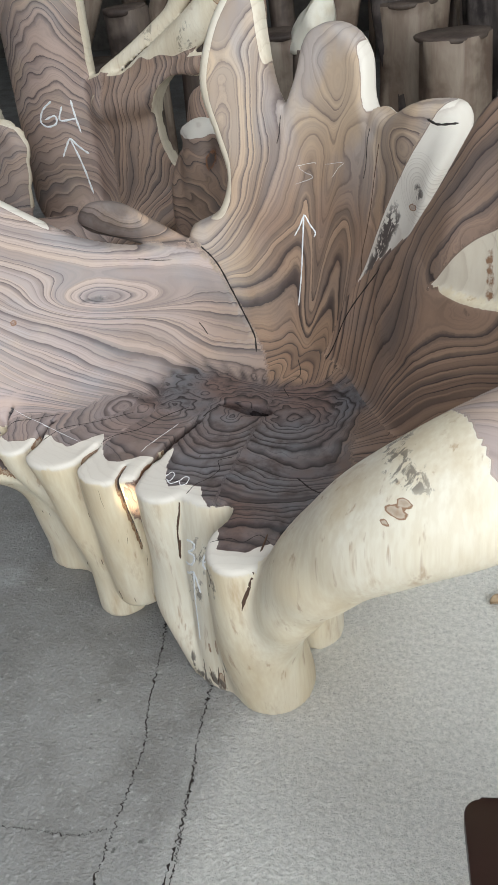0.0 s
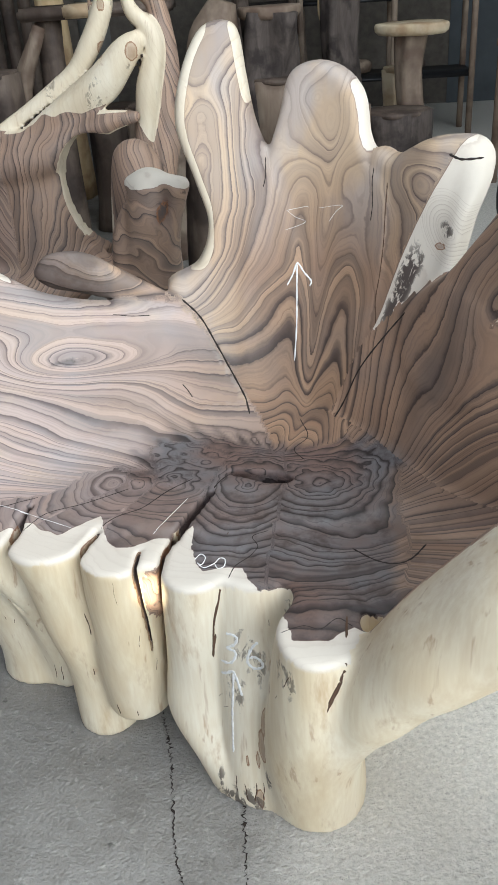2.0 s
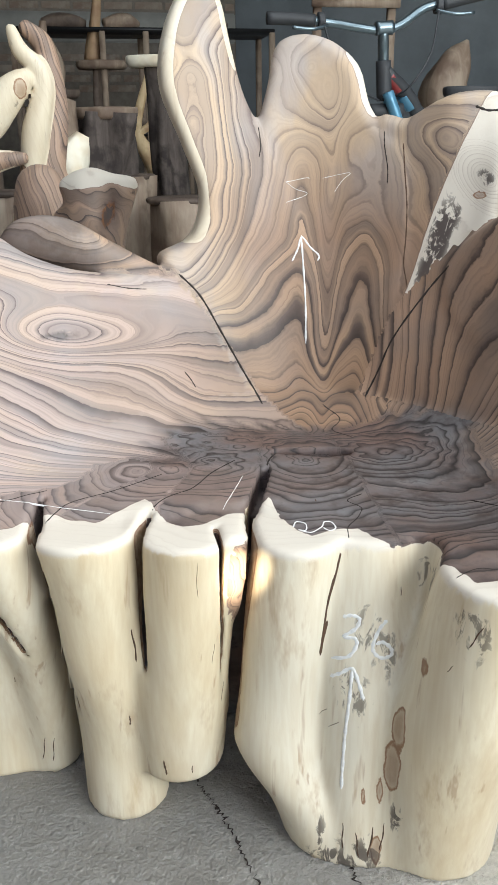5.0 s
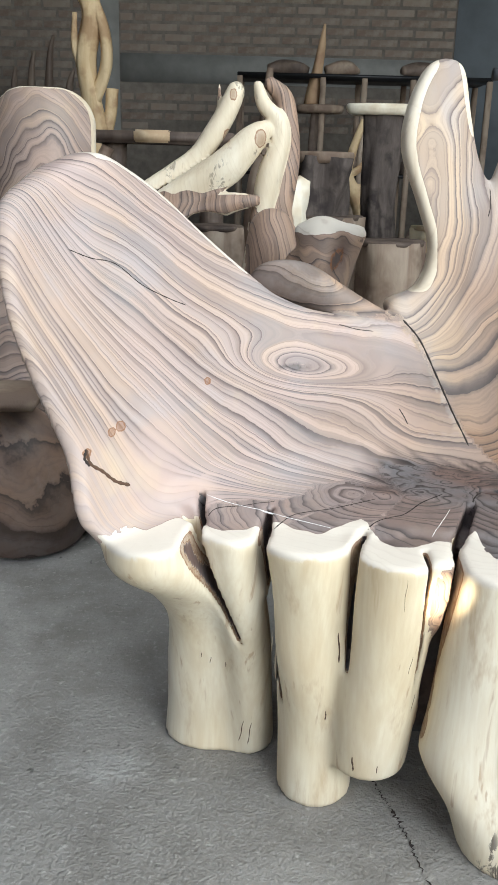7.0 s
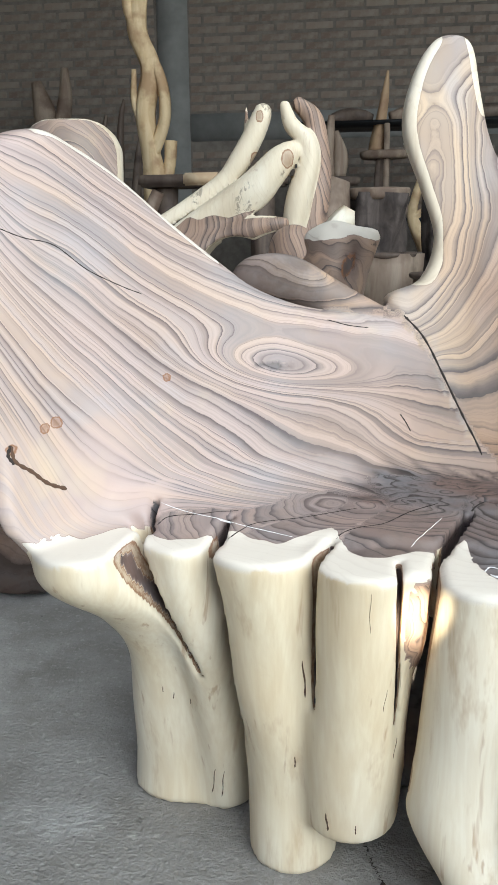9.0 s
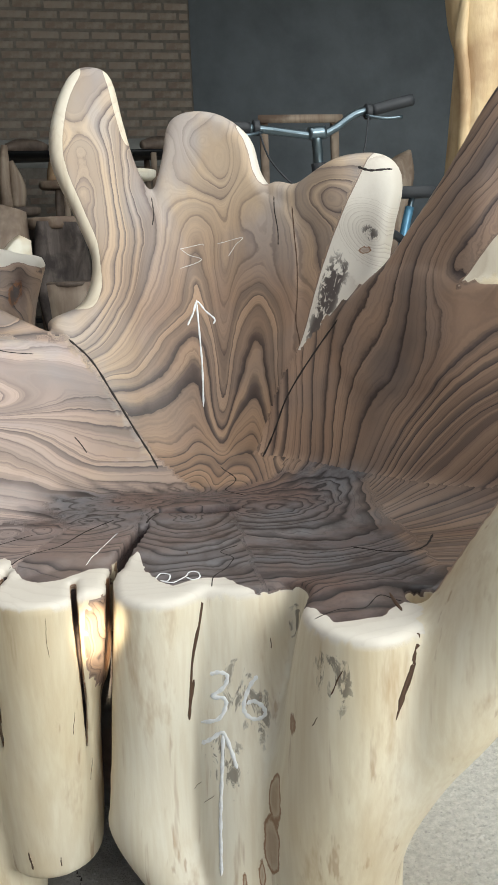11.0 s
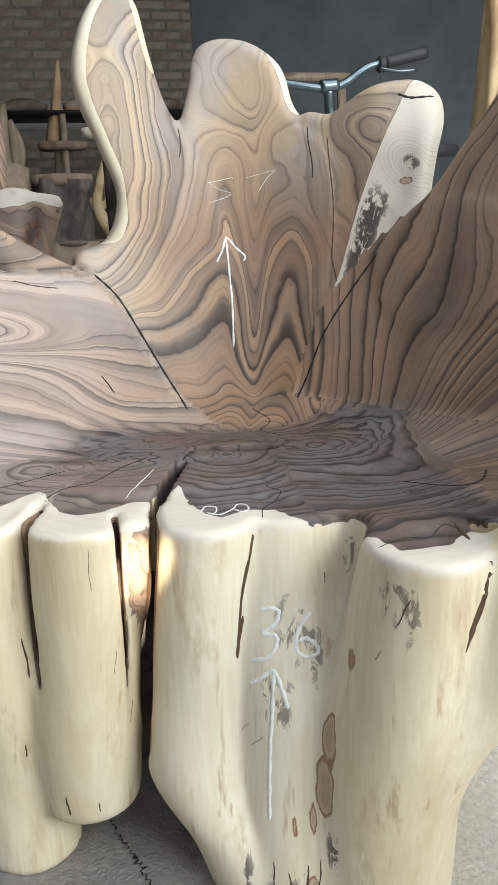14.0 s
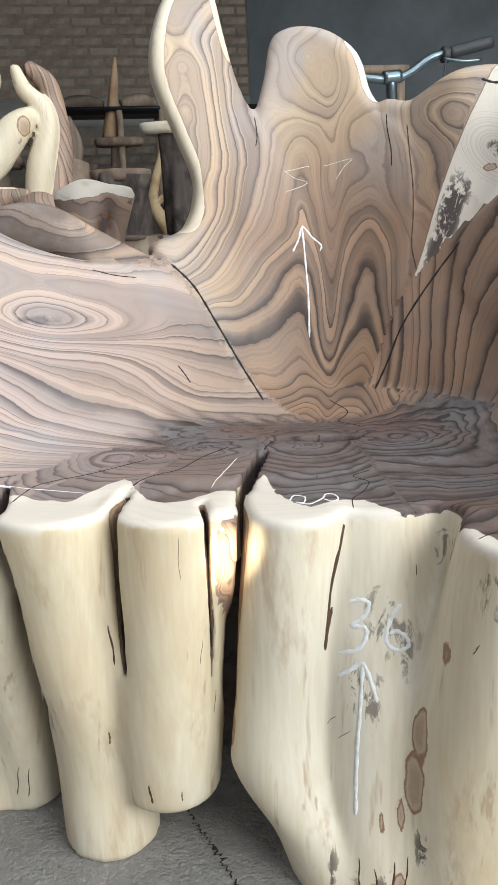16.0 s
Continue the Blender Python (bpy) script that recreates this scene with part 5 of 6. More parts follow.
# ---- the second root chair, behind ----
def solid_thing(name, label, category, pieces, low, high, step, paint):
    """Another carved root: pieces are tubes (x, y, z, r) or plates, melted together. paint(verts, normal) gives the wood figure."""
    low, high = np.array(low, float), np.array(high, float)
    n = np.ceil((high - low) / step).astype(int)
    x = (low[0] + np.arange(n[0]) * step).astype(np.float32)[:, None, None]
    y = (low[1] + np.arange(n[1]) * step).astype(np.float32)[None, :, None]
    z = (low[2] + np.arange(n[2]) * step).astype(np.float32)[None, None, :]
    solid = np.full(tuple(n), 1.0, np.float32)
    for kind, data, k in pieces:
        if kind == "hole":         # an oval window cut through from front to back
            (cx, cz), rx, rz, turn = data
            c, s = math.cos(radians(turn)), math.sin(radians(turn))
            u, w = ((x - cx) * c + (z - cz) * s) / rx, (-(x - cx) * s + (z - cz) * c) / rz
            solid = np.maximum(solid, ((1 - np.hypot(u, w)) * rx + 0 * y).astype(np.float32))
            continue
        if kind == "tube":
            d = tube_field(data, x, y, z)
        else:                      # plate: an upright board bent in plan: centre, half width, half height, half thickness, turn, lean back
            (cx, cy, cz), hw, hh, ht, turn, lean, rad = data
            c, s = math.cos(radians(turn)), math.sin(radians(turn))
            u = (x - cx) * c + (y - cy) * s
            v = -(x - cx) * s + (y - cy) * c - (z - cz) * lean - 0.5 * u * u / hw
            w = z - cz
            q = np.hypot(np.maximum(np.abs(u) - hw + rad, 0), np.maximum(np.abs(w) - hh + rad, 0)) + np.minimum(np.maximum(np.abs(u) - hw + rad, np.abs(w) - hh + rad), 0) - rad
            e = np.abs(v) - ht
            d = np.minimum(np.maximum(q, e), 0) + np.hypot(np.maximum(q + 0.012, 0), np.maximum(e + 0.012, 0)) - 0.012
        solid = soft_min(solid, d.astype(np.float32), k)
    for axis in range(3):
        cut = [slice(None)] * 3
        for end in (0, -1):
            cut[axis] = end
            solid[tuple(cut)] = np.maximum(solid[tuple(cut)], step * 0.5)
    verts, quads = surface_net(solid, low, step)
    normal = field_normals(solid, verts, low, step)
    me = bpy.data.meshes.new(name)
    me.from_pydata(verts.tolist(), [], quads.tolist())
    values = {"ring": 0, "sap": 0, "dark": 0, "tan": 0.5, "bleach": 0.5, "stain": 0, "calm": 0, "brush": 0, "honey": 0}
    values.update(paint(verts, normal))
    for key, value in values.items():
        me.attributes.new(key, "FLOAT", "POINT").data.foreach_set("value", (np.zeros(len(verts)) + value).astype(np.float32))
    me.shade_smooth()
    me.normals_split_custom_set_from_vertices(normal.tolist())
    me.materials.append(WOOD)
    ob = tagged(new(name, me), label, category)
    return ob, BVHTree.FromPolygons([tuple(v) for v in verts], quads.tolist())


PRONG_A = [(-0.86, 2.98, 0.840, 0.024), (-0.77, 3.00, 0.895, 0.022), (-0.677, 3.02, 0.952, 0.026), (-0.606, 3.03, 1.000, 0.030), (-0.557, 3.03, 1.062, 0.034), (-0.523, 3.03, 1.118, 0.033), (-0.498, 3.03, 1.170, 0.031), (-0.490, 3.03, 1.192, 0.027)]
PRONG_B = [(-0.80, 2.96, 0.80, 0.030), (-0.70, 2.97, 0.86, 0.040), (-0.602, 2.98, 0.912, 0.050), (-0.521, 2.98, 0.960, 0.056), (-0.474, 2.98, 1.006, 0.050), (-0.438, 2.98, 1.045, 0.044), (-0.408, 2.98, 1.072, 0.032), (-0.392, 2.98, 1.084, 0.016)]
PRONG_C = [(-0.422, 3.0, 1.205, 0.016), (-0.402, 3.0, 1.150, 0.024), (-0.358, 3.0, 1.105, 0.027), (-0.350, 3.0, 1.045, 0.029), (-0.379, 3.0, 0.950, 0.038), (-0.399, 3.0, 0.850, 0.034), (-0.42, 2.99, 0.76, 0.028)]
SPOTS = ((-0.497, 1.176, 0.010, 0.016), (-0.514, 1.052, 0.012, 0.022), (-0.410, 1.052, 0.014, 0.020), (-0.530, 1.030, 0.006, 0.010))


def paint_second(p, nor):
    w, v = wobble(p, 8, 11), wobble(p, 40, 12)
    x, y, z = p.T
    ring = 30 * (z + 4.5 * (x + 1.07) ** 2) + 1.2 * w + 0.4 * v
    ring = np.where(x > -0.86, 46 * (0.95 * (x + 0.86) + 0.30 * (0.9 - z) + 0.9 * (z - 0.66) ** 2) + 1.6 * w + 0.4 * v, ring)
    ring = np.where((x > -0.46) & (z > 0.5), 60 * (x + 0.22 * z) + 1.6 * w + 0.4 * v, ring)
    prong = np.maximum.reduce([step01(tube_field(t, x, y, z), 0.018, -0.006) for t in (PRONG_A, PRONG_B, PRONG_C)])
    line = np.interp(x, (-0.86, -0.78, -0.68, -0.50, -0.44, -0.40, -0.36), (0.85, 0.862, 0.872, 0.912, 0.875, 0.80, 0.74))
    prong = prong * step01(z - line + 0.012 * v + 0.010 * w, -0.012, 0.012)
    edge = step01(np.abs(nor[:, 1]), 0.78, 0.30) * (z > 0.5) * (x < -0.44)
    patch = wobble(p * (1, 1, 0.6), 26, 77) + 0.5 * v
    stain = np.zeros(len(x))
    marks = np.where(prong > 0.5, 0.60 * step01(patch, 0.45, 1.2), 0.0)
    for cx, cz, sx, sz in SPOTS:
        stain = np.maximum(stain, np.clip(1.5 - np.hypot((x - cx) / sx, (z - cz) / sz) + 0.25 * v, 0, 1))
    tan = np.where(x > -0.86, 0.70, 0.40)
    return {"ring": ring * 1.15, "sap": np.maximum(prong, edge), "tan": tan, "bleach": 0.30, "stain": stain, "brush": marks}


second, second_skin = solid_thing("root_armchair", "second carved root armchair with forked pale prongs and tall back", "armchair", [
    ("plate", ((-1.075, 2.93, 0.76), 0.155, 0.42, 0.028, 6, 0.10, 0.10), 0.01),
    ("plate", ((-1.30, 2.72, 0.50), 0.22, 0.28, 0.03, -50, 0.2, 0.10), 0.02),
    ("plate", ((-0.76, 2.94, 0.60), 0.20, 0.24, 0.03, 12, 0.12, 0.09), 0.03),
    ("tube", [(-0.95, 2.88, 0.30, 0.11), (-0.95, 2.88, 0.12, 0.11), (-0.95, 2.86, 0.0, 0.13)], 0.05),
    ("tube", [(-1.20, 2.75, 0.30, 0.10), (-1.22, 2.72, 0.0, 0.11)], 0.05),
    ("tube", PRONG_A, 0.012),
    ("tube", PRONG_B, 0.02),
    ("tube", [(-0.86, 2.95, 0.74, 0.06), (-0.74, 2.95, 0.76, 0.06), (-0.60, 2.95, 0.82, 0.045), (-0.50, 2.94, 0.86, 0.032), (-0.42, 2.94, 0.87, 0.018)], 0.03),
    ("tube", PRONG_C, 0.008),
    ("tube", [(-0.544, 3.06, 1.205, 0.007), (-0.540, 3.05, 1.15, 0.012), (-0.545, 3.04, 1.09, 0.014)], 0.006),
    ("tube", [(-0.383, 3.04, 1.212, 0.022), (-0.342, 3.04, 1.172, 0.030), (-0.322, 3.04, 1.09, 0.030), (-0.318, 3.04, 0.993, 0.034), (-0.340, 3.04, 0.88, 0.042), (-0.40, 3.02, 0.62, 0.06), (-0.48, 2.98, 0.40, 0.09), (-0.52, 2.95, 0.0, 0.12)], 0.010),
    ("tube", [(-0.60, 2.94, 0.42, 0.05), (-0.72, 2.9, 0.34, 0.07), (-0.9, 2.84, 0.30, 0.10), (-1.1, 2.72, 0.30, 0.12)], 0.04),
    ("hole", ((-0.515, 0.61), 0.155, 0.235, 24), 0),
    ("tube", [(-0.34, 3.04, 0.80, 0.045), (-0.40, 3.02, 0.62, 0.06), (-0.48, 2.98, 0.40, 0.09), (-0.52, 2.95, 0.0, 0.12)], 0.010),
    ("tube", [(-0.37, 2.62, 0.80, 0.062), (-0.36, 2.62, 0.72, 0.085), (-0.37, 2.64, 0.5, 0.10), (-0.38, 2.66, 0.0, 0.12)], 0.02),
    ], (-1.62, 2.42, 0.0), (-0.22, 3.25, 1.27), 0.011, paint_second)


def chalk_on(skin, strokes, origin, unit, parent):
    for stroke in strokes:
        rows = []
        for u, v in spline(stroke, 6):
            p = Vector(origin) + Vector((0.90, 0.30, 0)) * (u * unit) - Vector((0, 0, 1)) * (v * unit)
            way = Vector((-0.5, 0.82, -0.25)).normalized()
            hit, nor, _, _ = skin.ray_cast(p - way * 0.5, way, 1.4)
            if hit:
                rows.append((hit, nor))
        if len(rows) > 1:
            ribbon("chalk_stroke", rows, 0.004, CHALK, parent, "white chalk stroke", 0.001, 0.1)


chalk_on(second_skin, [[(10, -30), (-8, -18), (-16, 0), (-6, 10), (10, 6), (10, -6), (-8, -2)], [(26, -20), (18, 2), (48, 2)], [(44, -28), (46, 0), (50, 26)], [(48, 130), (40, 80), (28, 34)], [(8, 62), (18, 46), (28, 34), (40, 48), (56, 62)]],
         (-1.03, 2.83, 0.735), 0.0021, second)


# ---- the burl with a white top, close behind the chair ----
def paint_burl(p, nor):
    w, v = wobble(p, 16, 21), wobble(p, 60, 22)
    x, y, z = p.T
    # dark patch painted on for the shade inside a cavity of the burl
    hollow = np.exp(-((x + 0.222 - 0.3 * (z - 0.775)) / 0.016) ** 2 - ((z - 0.772) / 0.032) ** 2)
    return {"ring": 30 * (0.5 * x + z) + 1.3 * w + 0.35 * v, "sap": step01(z + 0.010 * w + 0.006 * v + 0.05 * np.abs(x + 0.24), 0.818, 0.828), "tan": 0.72, "bleach": 1, "dark": np.clip(hollow * 1.4, 0, 1), "stain": hollow * 0.7, "brush": np.clip(1.1 * hollow + 0.8 * step01(np.abs(z - 0.806 + 0.012 * w), 0.012, 0.003) * step01(v, 0.0, 0.5), 0, 1)}


solid_thing("burl_stump", "twisted brown burl stump with a chalk-white cut top", "stump", [
    ("tube", [(-0.300, 2.25, 0.825, 0.020), (-0.258, 2.24, 0.836, 0.024), (-0.215, 2.22, 0.828, 0.024), (-0.176, 2.21, 0.826, 0.020)], 0.012),
    ("tube", [(-0.255, 2.24, 0.80, 0.055), (-0.262, 2.24, 0.74, 0.062), (-0.275, 2.26, 0.62, 0.070), (-0.27, 2.28, 0.3, 0.10), (-0.26, 2.28, 0.0, 0.13)], 0.02),
    ("tube", [(-0.188, 2.21, 0.812, 0.026), (-0.205, 2.21, 0.74, 0.022), (-0.222, 2.22, 0.66, 0.028), (-0.24, 2.25, 0.52, 0.05)], 0.008),
    ("tube", [(-0.315, 2.25, 0.76, 0.022), (-0.335, 2.25, 0.68, 0.034), (-0.33, 2.26, 0.5, 0.05)], 0.016),
    ], (-0.46, 2.05, 0.0), (-0.08, 2.46, 0.88), 0.008, paint_burl)


# ---- the root table at the left ----
def paint_root(p, nor):
    w = wobble(p, 9, 31)
    x, y, z = p.T
    return {"ring": 34 * np.hypot(np.hypot(x + 1.0, y - 2.3), z * 0.5) + 2.5 * w, "tan": 1.0, "bleach": 0, "dark": 0.50, "stain": 0.12 + 0.10 * w}


solid_thing("root_stump", "dark reddish-brown root stump lying on the concrete floor", "stump", [
    ("tube", [(-1.00, 2.30, 0.10, 0.17), (-1.05, 2.32, 0.20, 0.17), (-1.12, 2.34, 0.25, 0.14)], 0.03),
    ("tube", [(-0.96, 2.33, 0.10, 0.10), (-0.88, 2.36, 0.14, 0.11), (-0.80, 2.42, 0.12, 0.09)], 0.04),
    ("tube", [(-1.30, 2.40, 0.12, 0.15), (-1.20, 2.40, 0.26, 0.12)], 0.04),
    ], (-1.55, 2.0, 0.0), (-0.62, 2.7, 0.52), 0.012, paint_root)
board = thing("plank", "thin pinkish grey plank resting on a dark root stump", "plank", at=(-1.30, 2.28, 0.385), turn=4)
part("board", box_mesh(-0.55, 0.36, -0.12, 0.10, 0.0, 0.028, 0.006), GREY_WOOD, board)


# ---- trunk tables, stools, stumps and driftwood farther back ----
SLAB_WOOD = plain_wood("pale_slab_wood", (0.74, 0.68, 0.55), (0.78, 0.73, 0.62), (0.58, 0.47, 0.32))


def trunk_table(x, y, top, r, rx, ry, seed, label, slab_mat, post_mat, foot=1.2):
    t = thing("trunk_table", label, "table", "trunk tables", (x, y, 0))
    part("trunk", limb_mesh([(0, 0, 0, r * foot), (0.02, 0, top * 0.3, r), (-0.01, 0.01, top * 0.7, r * 0.95), (0, 0, top - 0.02, r * 1.1)], 30, seed, 0.30 if post_mat is BARK else 0.16), post_mat, t)
    s = part("tabletop", slab_mesh(rx, ry, 0.055, seed), slab_mat, t)
    s.location = (0, 0, top)
    return t


trunk_table(0.245, 5.2, 1.320, 0.092, 0.190, 0.15, 3, "tall table of a barky trunk with a pale slab top", SLAB_WOOD, BARK)
trunk_table(0.62, 5.15, 0.92, 0.075, 0.19, 0.14, 5, "small table with a thin pale mushroom top", PALE_WOOD, GREY_WOOD, 1.6)
trunk_table(-0.10, 4.75, 1.06, 0.12, 0.14, 0.12, 8, "tall barky brown trunk with a rough cut top", GREY_WOOD, BARK)
trunk_table(-0.02, 6.9, 1.43, 0.05, 0.17, 0.13, 9, "thin-stemmed side table with a brown slab top", GREY_WOOD, DARK_WOOD, 2.0)
trunk_table(-0.36, 6.4, 1.22, 0.055, 0.17, 0.13, 12, "thin-stemmed side table with a dark slab top", DARK_WOOD, DARK_WOOD, 2.0)


def stump(x, y, h, r, seed, label, mat=GREY_WOOD):
    t = thing("stump", label, "stump", "stumps on the floor", (x, y, 0))
    part("trunk", limb_mesh([(0, 0, 0, r * 1.12), (0.01, 0, h * 0.4, r), (0, 0.01, h, r * 1.02)], 26, seed, 0.10), mat, t)
    s = part("cut_face", slab_mesh(r * 0.98, r * 0.98, 0.03, seed), DARK_WOOD if mat is not PALE_WOOD else PALE_WOOD, t, "grey weathered cut face")
    s.location = (0, 0, h + 0.012)
    return t


stump(0.20, 4.25, 0.66, 0.155, 1, "grey weathered log stump standing on the floor")
stump(-0.05, 4.75, 0.74, 0.17, 2, "grey log stump with a wide flat top")
stump(0.52, 4.75, 0.55, 0.15, 4, "grey barky log stump standing on the floor", BARK)
stump(-1.24, 4.05, 0.90, 0.10, 6, "brown stump with pinkish cut patches", DARK_WOOD)
stump(-1.62, 4.4, 0.62, 0.14, 7, "brown stump beside a driftwood pole", DARK_WOOD)
stump(0.56, 5.5, 0.66, 0.07, 9, "small pale stump standing on the floor", PALE_WOOD)
stump(-0.62, 4.35, 0.70, 0.13, 10, "grey log stump with a rough top")
stump(-0.95, 4.9, 0.62, 0.15, 14, "brown stump beside a plank bench", DARK_WOOD)


def driftwood(label, limbs, seed, mat=GREY_WOOD, name="driftwood", flat=1.0):
    t = thing(name, label, "driftwood", "pieces of driftwood", (limbs[0][0][0], limbs[0][0][1], 0))
    for n, stops in enumerate(limbs):
        ob = part("limb", limb_mesh(stops, 12, seed + n, 0.14, flat), mat, t)
        ob.matrix_parent_inverse = t.matrix_world.inverted()
    return t


TAN_POST = plain_wood("tan_post_wood", (0.52, 0.37, 0.20), (0.66, 0.52, 0.32), (0.34, 0.21, 0.11), 1.3)
driftwood("tall twisted driftwood pole with crossing stems", [
    [(-1.40, 5.6, 0.0, 0.10), (-1.39, 5.6, 0.5, 0.085), (-1.40, 5.6, 1.05, 0.075), (-1.43, 5.6, 1.30, 0.062), (-1.465, 5.6, 1.56, 0.058), (-1.42, 5.6, 1.80, 0.062), (-1.49, 5.6, 2.02, 0.058), (-1.46, 5.6, 2.3, 0.045), (-1.50, 5.6, 2.7, 0.036)],
    [(-1.40, 5.62, 1.10, 0.058), (-1.33, 5.62, 1.25, 0.035), (-1.315, 5.62, 1.40, 0.036)],
    [(-1.42, 5.58, 1.32, 0.036), (-1.34, 5.58, 1.52, 0.036), (-1.36, 5.58, 1.74, 0.032), (-1.46, 5.58, 1.95, 0.036), (-1.54, 5.58, 2.15, 0.028), (-1.50, 5.58, 2.35, 0.02)],
    [(-1.47, 5.6, 1.45, 0.02), (-1.525, 5.6, 1.62, 0.022), (-1.52, 5.6, 1.80, 0.015)]], 41, TAN_POST)
driftwood("upright driftwood horn standing on a small table", [[(-0.07, 6.95, 1.432, 0.055), (-0.05, 6.95, 1.6, 0.045), (-0.02, 6.95, 1.8, 0.03), (0.0, 6.95, 1.98, 0.008)]], 45, plain_wood("tan_root_wood", (0.33, 0.21, 0.12), (0.42, 0.29, 0.17), (0.24, 0.14, 0.08)))
driftwood("short forked driftwood standing on a small table", [[(-0.40, 6.4, 1.225, 0.05), (-0.40, 6.4, 1.40, 0.04), (-0.385, 6.4, 1.62, 0.02)], [(-0.33, 6.4, 1.225, 0.05), (-0.32, 6.4, 1.36, 0.045), (-0.35, 6.4, 1.52, 0.015)]], 47)
driftwood("grey upright driftwood against the brick wall", [[(-2.75, 7.6, 0, 0.10), (-2.75, 7.6, 1.2, 0.09), (-2.78, 7.6, 1.75, 0.10), (-2.85, 7.6, 2.1, 0.04)], [(-2.75, 7.6, 1.5, 0.08), (-2.62, 7.6, 1.9, 0.06), (-2.60, 7.6, 2.2, 0.03)]], 49)
driftwood("row of thin grey driftwood pieces", [[(-2.5 + 0.14 * i, 7.7, 0, 0.05), (-2.5 + 0.14 * i, 7.7, 1.0, 0.05), (-2.48 + 0.15 * i, 7.7, 1.55 + 0.1 * (i % 3), 0.03), (-2.46 + 0.16 * i, 7.7, 1.72 + 0.12 * (i % 3), 0.012)] for i in range(4)], 52, DARK_WOOD)
driftwood("thick cream driftwood post with a rippled side", [[(0.79, 2.36, 0.0, 0.09), (0.84, 2.36, 0.5, 0.075), (0.889, 2.36, 1.0, 0.060), (0.900, 2.36, 1.25, 0.057), (0.886, 2.36, 1.40, 0.060), (0.87, 2.36, 1.9, 0.05), (0.85, 2.36, 2.2, 0.04)],
    [(0.845, 2.33, 1.0, 0.012), (0.850, 2.32, 1.18, 0.014), (0.838, 2.32, 1.30, 0.014), (0.848, 2.32, 1.42, 0.012), (0.83, 2.33, 1.6, 0.010)]], 55, TAN_POST)
driftwood("thin pale forked branch leaning in a rack", [[(0.34, 6.2, 0.0, 0.10), (0.33, 6.2, 0.45, 0.085), (0.27, 6.2, 0.72, 0.065), (0.16, 6.2, 0.93, 0.036), (0.175, 6.2, 1.08, 0.030), (0.245, 6.2, 1.30, 0.020)], [(0.165, 6.2, 0.95, 0.028), (0.24, 6.2, 1.00, 0.022), (0.32, 6.2, 1.10, 0.014)], [(0.20, 6.2, 0.86, 0.03), (0.28, 6.2, 0.88, 0.024), (0.33, 6.2, 0.95, 0.012)]], 57, TAN_POST)
driftwood("tangle of brown roots", [[(-1.9, 4.3, 0, 0.09), (-1.8, 4.3, 0.6, 0.07), (-1.65, 4.3, 0.95, 0.06), (-1.75, 4.3, 1.2, 0.04)], [(-1.75, 4.25, 0.5, 0.06), (-1.5, 4.25, 0.9, 0.045), (-1.4, 4.25, 1.05, 0.03)], [(-1.35, 4.5, 0, 0.07), (-1.3, 4.5, 0.7, 0.055), (-1.15, 4.5, 1.05, 0.03)]], 60, GREY_WOOD)
driftwood("grey root standing behind the stumps", [[(-0.45, 4.6, 0, 0.12), (-0.42, 4.6, 0.5, 0.10), (-0.36, 4.6, 0.9, 0.12), (-0.30, 4.6, 1.1, 0.06)]], 63)
fragment = driftwood("brown root chunk with a pale broken top", [[(-0.34, 3.75, 0, 0.09), (-0.33, 3.75, 0.4, 0.085), (-0.31, 3.75, 0.74, 0.080)]], 66, DARK_WOOD)
broken = part("broken_top", limb_mesh([(-0.31, 3.75, 0.72, 0.076), (-0.30, 3.75, 0.80, 0.082), (-0.27, 3.75, 0.87, 0.058), (-0.235, 3.75, 0.935, 0.022)], 12, 67, 0.22), SLAB_WOOD, fragment, "pale splintered top")
broken.matrix_parent_inverse = fragment.matrix_world.inverted()

bench = thing("bench", "rough plank bench with a pale sawn end", "bench", at=(-0.90, 4.6, 0))
part("seat", box_mesh(-0.34, 0.36, -0.14, 0.14, 1.07, 1.125, 0.012), DARK_WOOD, bench)
part("end_board", box_mesh(-0.12, 0.05, -0.150, 0.10, 1.073, 1.130, 0.008), PALE_WOOD, bench, "pale sawn board")
for lx in (-0.26, 0.26):
    part("leg", limb_mesh([(lx, 0, 0, 0.08), (lx * 0.97, 0, 0.5, 0.06), (lx * 0.9, 0, 1.07, 0.065)], 12, 70 + int(lx * 10), 0.12), DARK_WOOD, bench)

